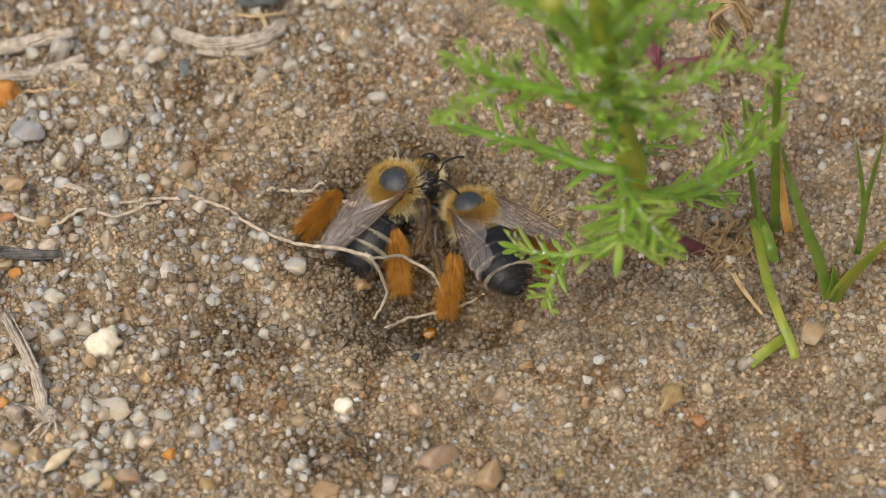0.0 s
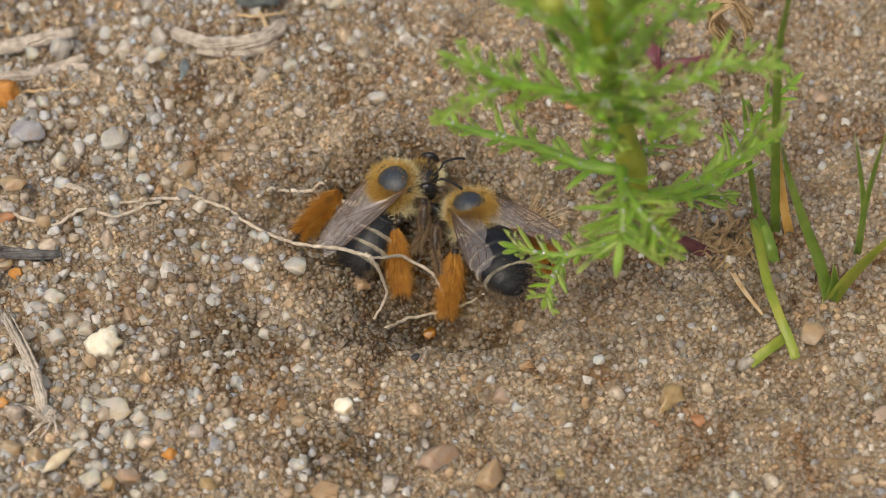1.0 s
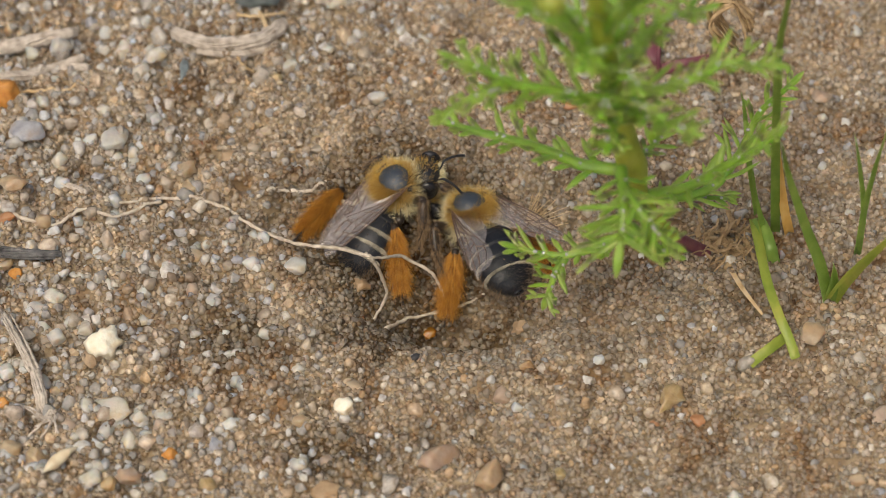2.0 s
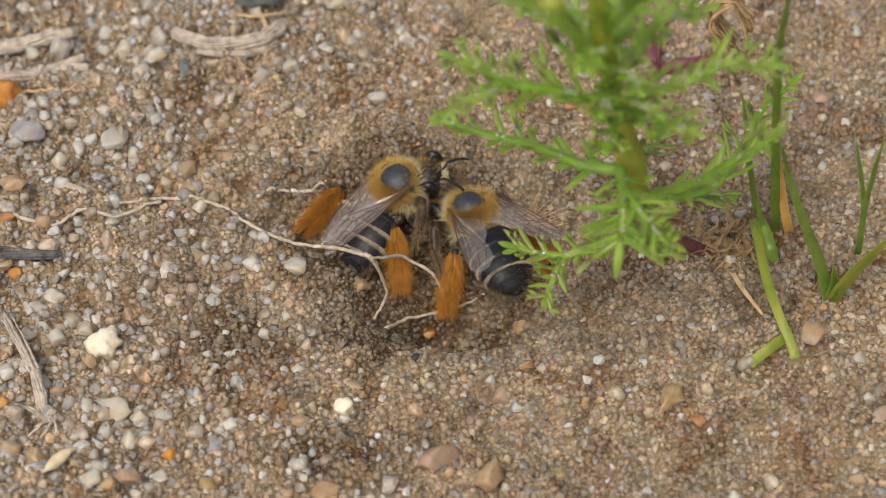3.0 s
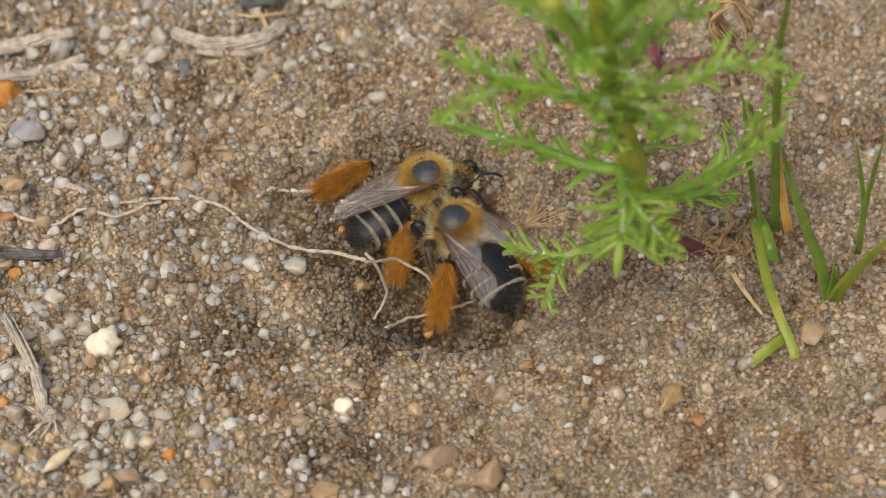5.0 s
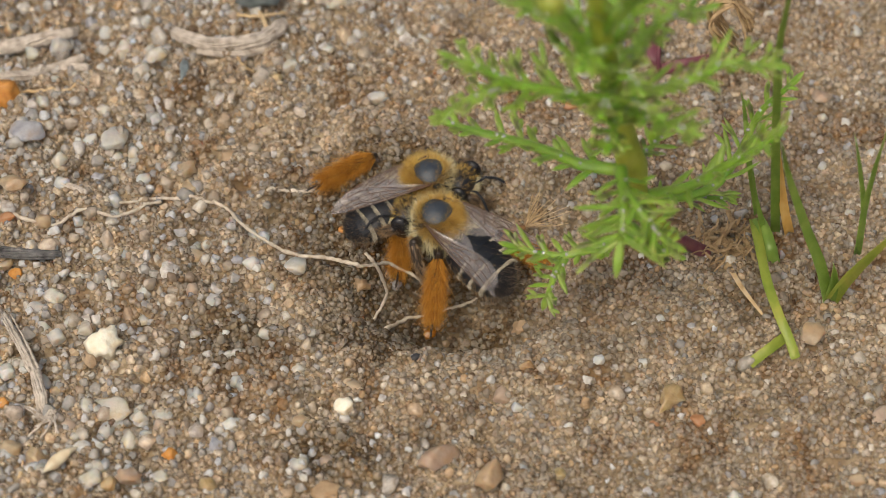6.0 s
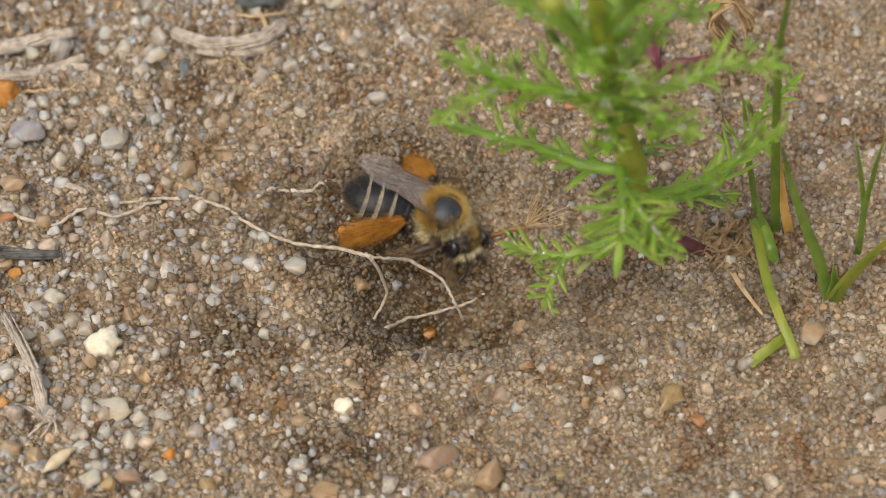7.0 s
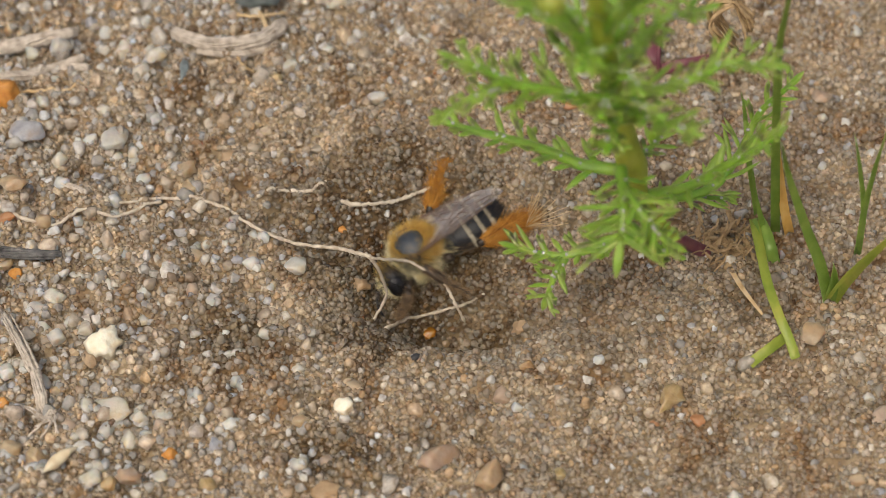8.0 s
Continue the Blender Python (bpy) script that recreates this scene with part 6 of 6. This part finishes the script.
    walk(BEE_B["head"], [
        (0.0, bowed(-36.5, 19.0)),
        (3.2, bowed(-36.5, 19.0)),
        (3.3, bowed(-36.0, 19.4)),
        (3.4, bowed(-34.7, 18.6)),
        (3.5, bowed(-27.3, 27.5)),
        (4.0, bowed(-27.1, 25.0)),
        (4.5, bowed(-29.6, 27.5)),
        (6.0, bowed(-28.1, 23.7)),
        (6.4, bowed(-30.0, 23.5)),
        (6.6, bowed(-31.0, 23.6)),
        (6.7, bowed(-26.3, 2.4)),
        (6.8, bowed(-21.6, 4.2)),
        (8.0, bowed(-21.6, 4.2))])
    walk(BEE_B["wing"][-1], [
        (0.0, aim((-1.75, 0.5, 1.35), (-5.51, -7.39, 2.41))),
        (3.2, aim((-1.75, 0.5, 1.35), (-5.51, -7.39, 2.41))),
        (3.3, aim((-1.75, 0.5, 1.35), (-5.59, -7.35, 2.37))),
        (3.4, aim((-1.75, 0.5, 1.35), (-6.10, -7.05, 2.58))),
        (3.5, aim((-1.75, 0.5, 1.35), (-5.77, -7.32, 1.79))),
        (4.0, aim((-1.75, 0.5, 1.35), (-5.52, -7.44, 1.84))),
        (4.5, aim((-1.75, 0.5, 1.35), (-5.70, -7.35, 1.87))),
        (6.0, aim((-1.75, 0.5, 1.35), (-4.60, -7.80, 1.95))),
        (6.4, aim((-1.75, 0.5, 1.35), (-4.89, -7.70, 1.97))),
        (6.6, aim((-1.75, 0.5, 1.35), (-5.46, -7.45, 1.96))),
        (6.7, aim((-1.75, 0.5, 1.35), (-5.31, -7.54, 1.65))),
        (6.8, aim((-1.75, 0.5, 1.35), (-3.21, -8.05, 2.85))),
        (8.0, aim((-1.75, 0.5, 1.35), (-3.21, -8.05, 2.85)))])
    walk(BEE_B["wing"][1], [
        (0.0, aim((1.75, 0.5, 1.35), (3.76, -8.04, 2.09))),
        (3.2, aim((1.75, 0.5, 1.35), (3.76, -8.04, 2.09))),
        (3.3, aim((1.75, 0.5, 1.35), (3.62, -8.06, 2.12))),
        (3.4, aim((1.75, 0.5, 1.35), (4.36, -7.83, 2.45))),
        (3.5, aim((1.75, 0.5, 1.35), (3.91, -7.94, 2.58))),
        (4.0, aim((1.75, 0.5, 1.35), (3.86, -7.96, 2.52))),
        (4.5, aim((1.75, 0.5, 1.35), (2.14, -8.20, 2.64))),
        (6.0, aim((1.75, 0.5, 1.35), (2.63, -8.24, 1.86))),
        (6.4, aim((1.75, 0.5, 1.35), (2.91, -8.20, 1.90))),
        (6.6, aim((1.75, 0.5, 1.35), (3.33, -8.13, 2.01))),
        (6.7, aim((1.75, 0.5, 1.35), (4.43, -7.42, 4.09))),
        (6.8, aim((1.75, 0.5, 1.35), (2.80, -8.11, 2.86))),
        (8.0, aim((1.75, 0.5, 1.35), (2.80, -8.11, 2.86)))])
    walk(BEE_B["hind"][-1], [
        (0.0, aim((-3.14, -2.10, -0.80), (-5.69, -4.46, -6.05))),
        (3.2, aim((-3.14, -2.10, -0.80), (-5.69, -4.46, -6.05))),
        (3.3, aim((-3.18, -2.11, -0.74), (-5.85, -4.65, -5.85))),
        (3.4, aim((-2.62, -2.26, -0.26), (-6.49, -6.45, -2.95))),
        (3.5, aim((-2.78, -1.78, -0.25), (-7.06, -5.46, -3.05))),
        (4.0, aim((-2.67, -1.81, -0.24), (-7.02, -5.38, -3.06))),
        (4.5, aim((-2.94, -1.74, -0.35), (-8.03, -4.90, -2.30))),
        (6.0, aim((-2.63, -1.96, -0.46), (-7.57, -4.99, -2.93))),
        (6.4, aim((-2.94, -2.03, -0.38), (-5.71, -4.29, -5.57))),
        (6.6, aim((-3.03, -1.86, -0.40), (-6.45, -4.03, -5.22))),
        (6.7, aim((-3.51, -1.23, -1.29), (-8.58, -4.57, 0.42))),
        (6.8, aim((-2.32, -4.15, -2.06), (-4.61, -9.19, -5.06))),
        (8.0, aim((-2.32, -4.15, -2.06), (-4.61, -9.19, -5.06)))])
    walk(BEE_B["hind"][1], [
        (0.0, aim((3.67, -3.45, -1.65), (1.81, -9.21, 0.09))),
        (3.2, aim((3.67, -3.45, -1.65), (1.81, -9.21, 0.09))),
        (3.3, aim((3.76, -3.42, -1.68), (1.90, -9.17, 0.10))),
        (3.4, aim((4.13, -2.89, -1.63), (3.70, -8.73, 0.69))),
        (3.5, aim((3.34, -3.62, -1.43), (2.21, -9.04, 1.58))),
        (4.0, aim((3.45, -3.63, -1.36), (2.35, -9.03, 1.69))),
        (4.5, aim((3.24, -3.37, -1.60), (2.07, -8.83, 1.33))),
        (6.0, aim((2.17, -4.95, 0.42), (4.55, -10.01, -2.50))),
        (6.4, aim((2.13, -4.89, 0.42), (4.53, -9.92, -2.50))),
        (6.6, aim((1.90, -4.65, 0.39), (4.27, -9.62, -2.66))),
        (6.7, aim((1.96, -3.25, 0.31), (5.24, -4.00, -5.02))),
        (6.8, aim((3.30, -3.47, -1.50), (5.34, -9.32, -2.63))),
        (8.0, aim((3.30, -3.47, -1.50), (5.34, -9.32, -2.63)))])
    walk(TINY, [
        (0.00, place(14.99, -11.00, 14.36, 20, 0, 200)),
        (0.20, place(14.59, -11.00, 15.29, 20, 0, 170)),
        (0.40, place(14.41, -11.00, 15.99, 20, 0, 160)),
        (1.20, place(14.57, -11.00, 15.57, 20, 0, 200)),
        (1.60, place(14.41, -11.00, 15.36, 20, 0, 170)),
        (6.60, place(14.37, -11.00, 15.29, 20, 0, 170)),
        (6.75, place(14.42, -11.00, 15.21, 20, 0, 170)),
        (7.00, place(16.04, -11.50, 14.08, 20, 0, 150)),
        (8.00, place(16.08, -11.50, 14.08, 20, 0, 160))])

    def swing(ob, at, times, turns):
        walk(ob, [(t, place(*at, *turn)) for t, turn in zip(times, turns)])

    # legs shift while the bees grapple, then scrape at the sand
    rng = random.Random(3)
    calm = [0.0, 1.3, 1.6, 3.0, 3.4, 3.6, 4.6, 5.8, 6.4, 6.6]
    dig = [6.7, 6.9, 7.0, 7.1, 7.2, 7.3, 7.4, 7.5, 7.6, 7.7, 7.8, 7.9, 8.0]
    for bee, busy in ((BEE_A, dig), (BEE_B, [6.7, 6.8, 8.0])):
        for (kind, s), leg in bee["legs"].items():
            hip = (s * 1.4, 0.1, -1.3) if kind == "mid" else (s * 0.9, 1.5, -1.3)
            turns = [(rng.uniform(-6, 6), rng.uniform(-5, 5), rng.uniform(-8, 8)) for _ in calm]
            turns += [(rng.uniform(-14, 14), rng.uniform(-8, 8), rng.uniform(-20, 20)) for _ in busy]
            swing(leg, hip, calm + busy, turns)
        for s, antenna in zip((-1, 1), bee["antenna"]):
            turns = [(rng.uniform(-6, 10), 0, rng.uniform(-8, 8)) for _ in calm] + [(rng.uniform(-55, -30), 0, rng.uniform(-14, 14)) for _ in busy]
            swing(antenna, (s * 0.45, 1.95, 0.15), calm + busy, turns)
    # the struggling bees drag the long root down; it springs back as they part
    eyeward, upward = Vector((0, -0.616, 0.788)), Vector((0, 0, 1))
    pivot, joint, hinge = (Vector(p) * MM for p in ((-19.69, 4.70, 0.37), (-10.6, -1.55, 2.37), (-6.07, -2.82, 2.46)))

    def about(p, degrees, axis):
        return Matrix.Translation(p) @ Matrix.Rotation(radians(degrees), 4, axis) @ Matrix.Translation(-p)

    axis = (Vector((0.63, -2.10, -6.10)) * MM - hinge).cross(eyeward)
    rows = []
    for t, drag, spring in ((0.0, 0, 0), (3.3, 0, 0), (3.5, 0.15, 0), (4.6, 0.2, 0), (5.8, 1, 0), (6.7, 1, 0), (6.9, 0, 0.6), (7.1, 0, 1), (8.0, 0, 1)):
        swung = Matrix.Translation((0, 0, 0.0003 * drag)) @ about(pivot, -8.6 * drag, upward)
        follow = swung @ about(joint, 11.0 * drag, upward)
        rows.append((t, swung, follow, follow @ about(hinge, 14 * spring, axis)))
    for k, ob in enumerate((ROOT_MIDDLE, ROOT_END, ROOT_FORK)):
        walk(ob, [(row[0], row[k + 1]) for row in rows])


motions()
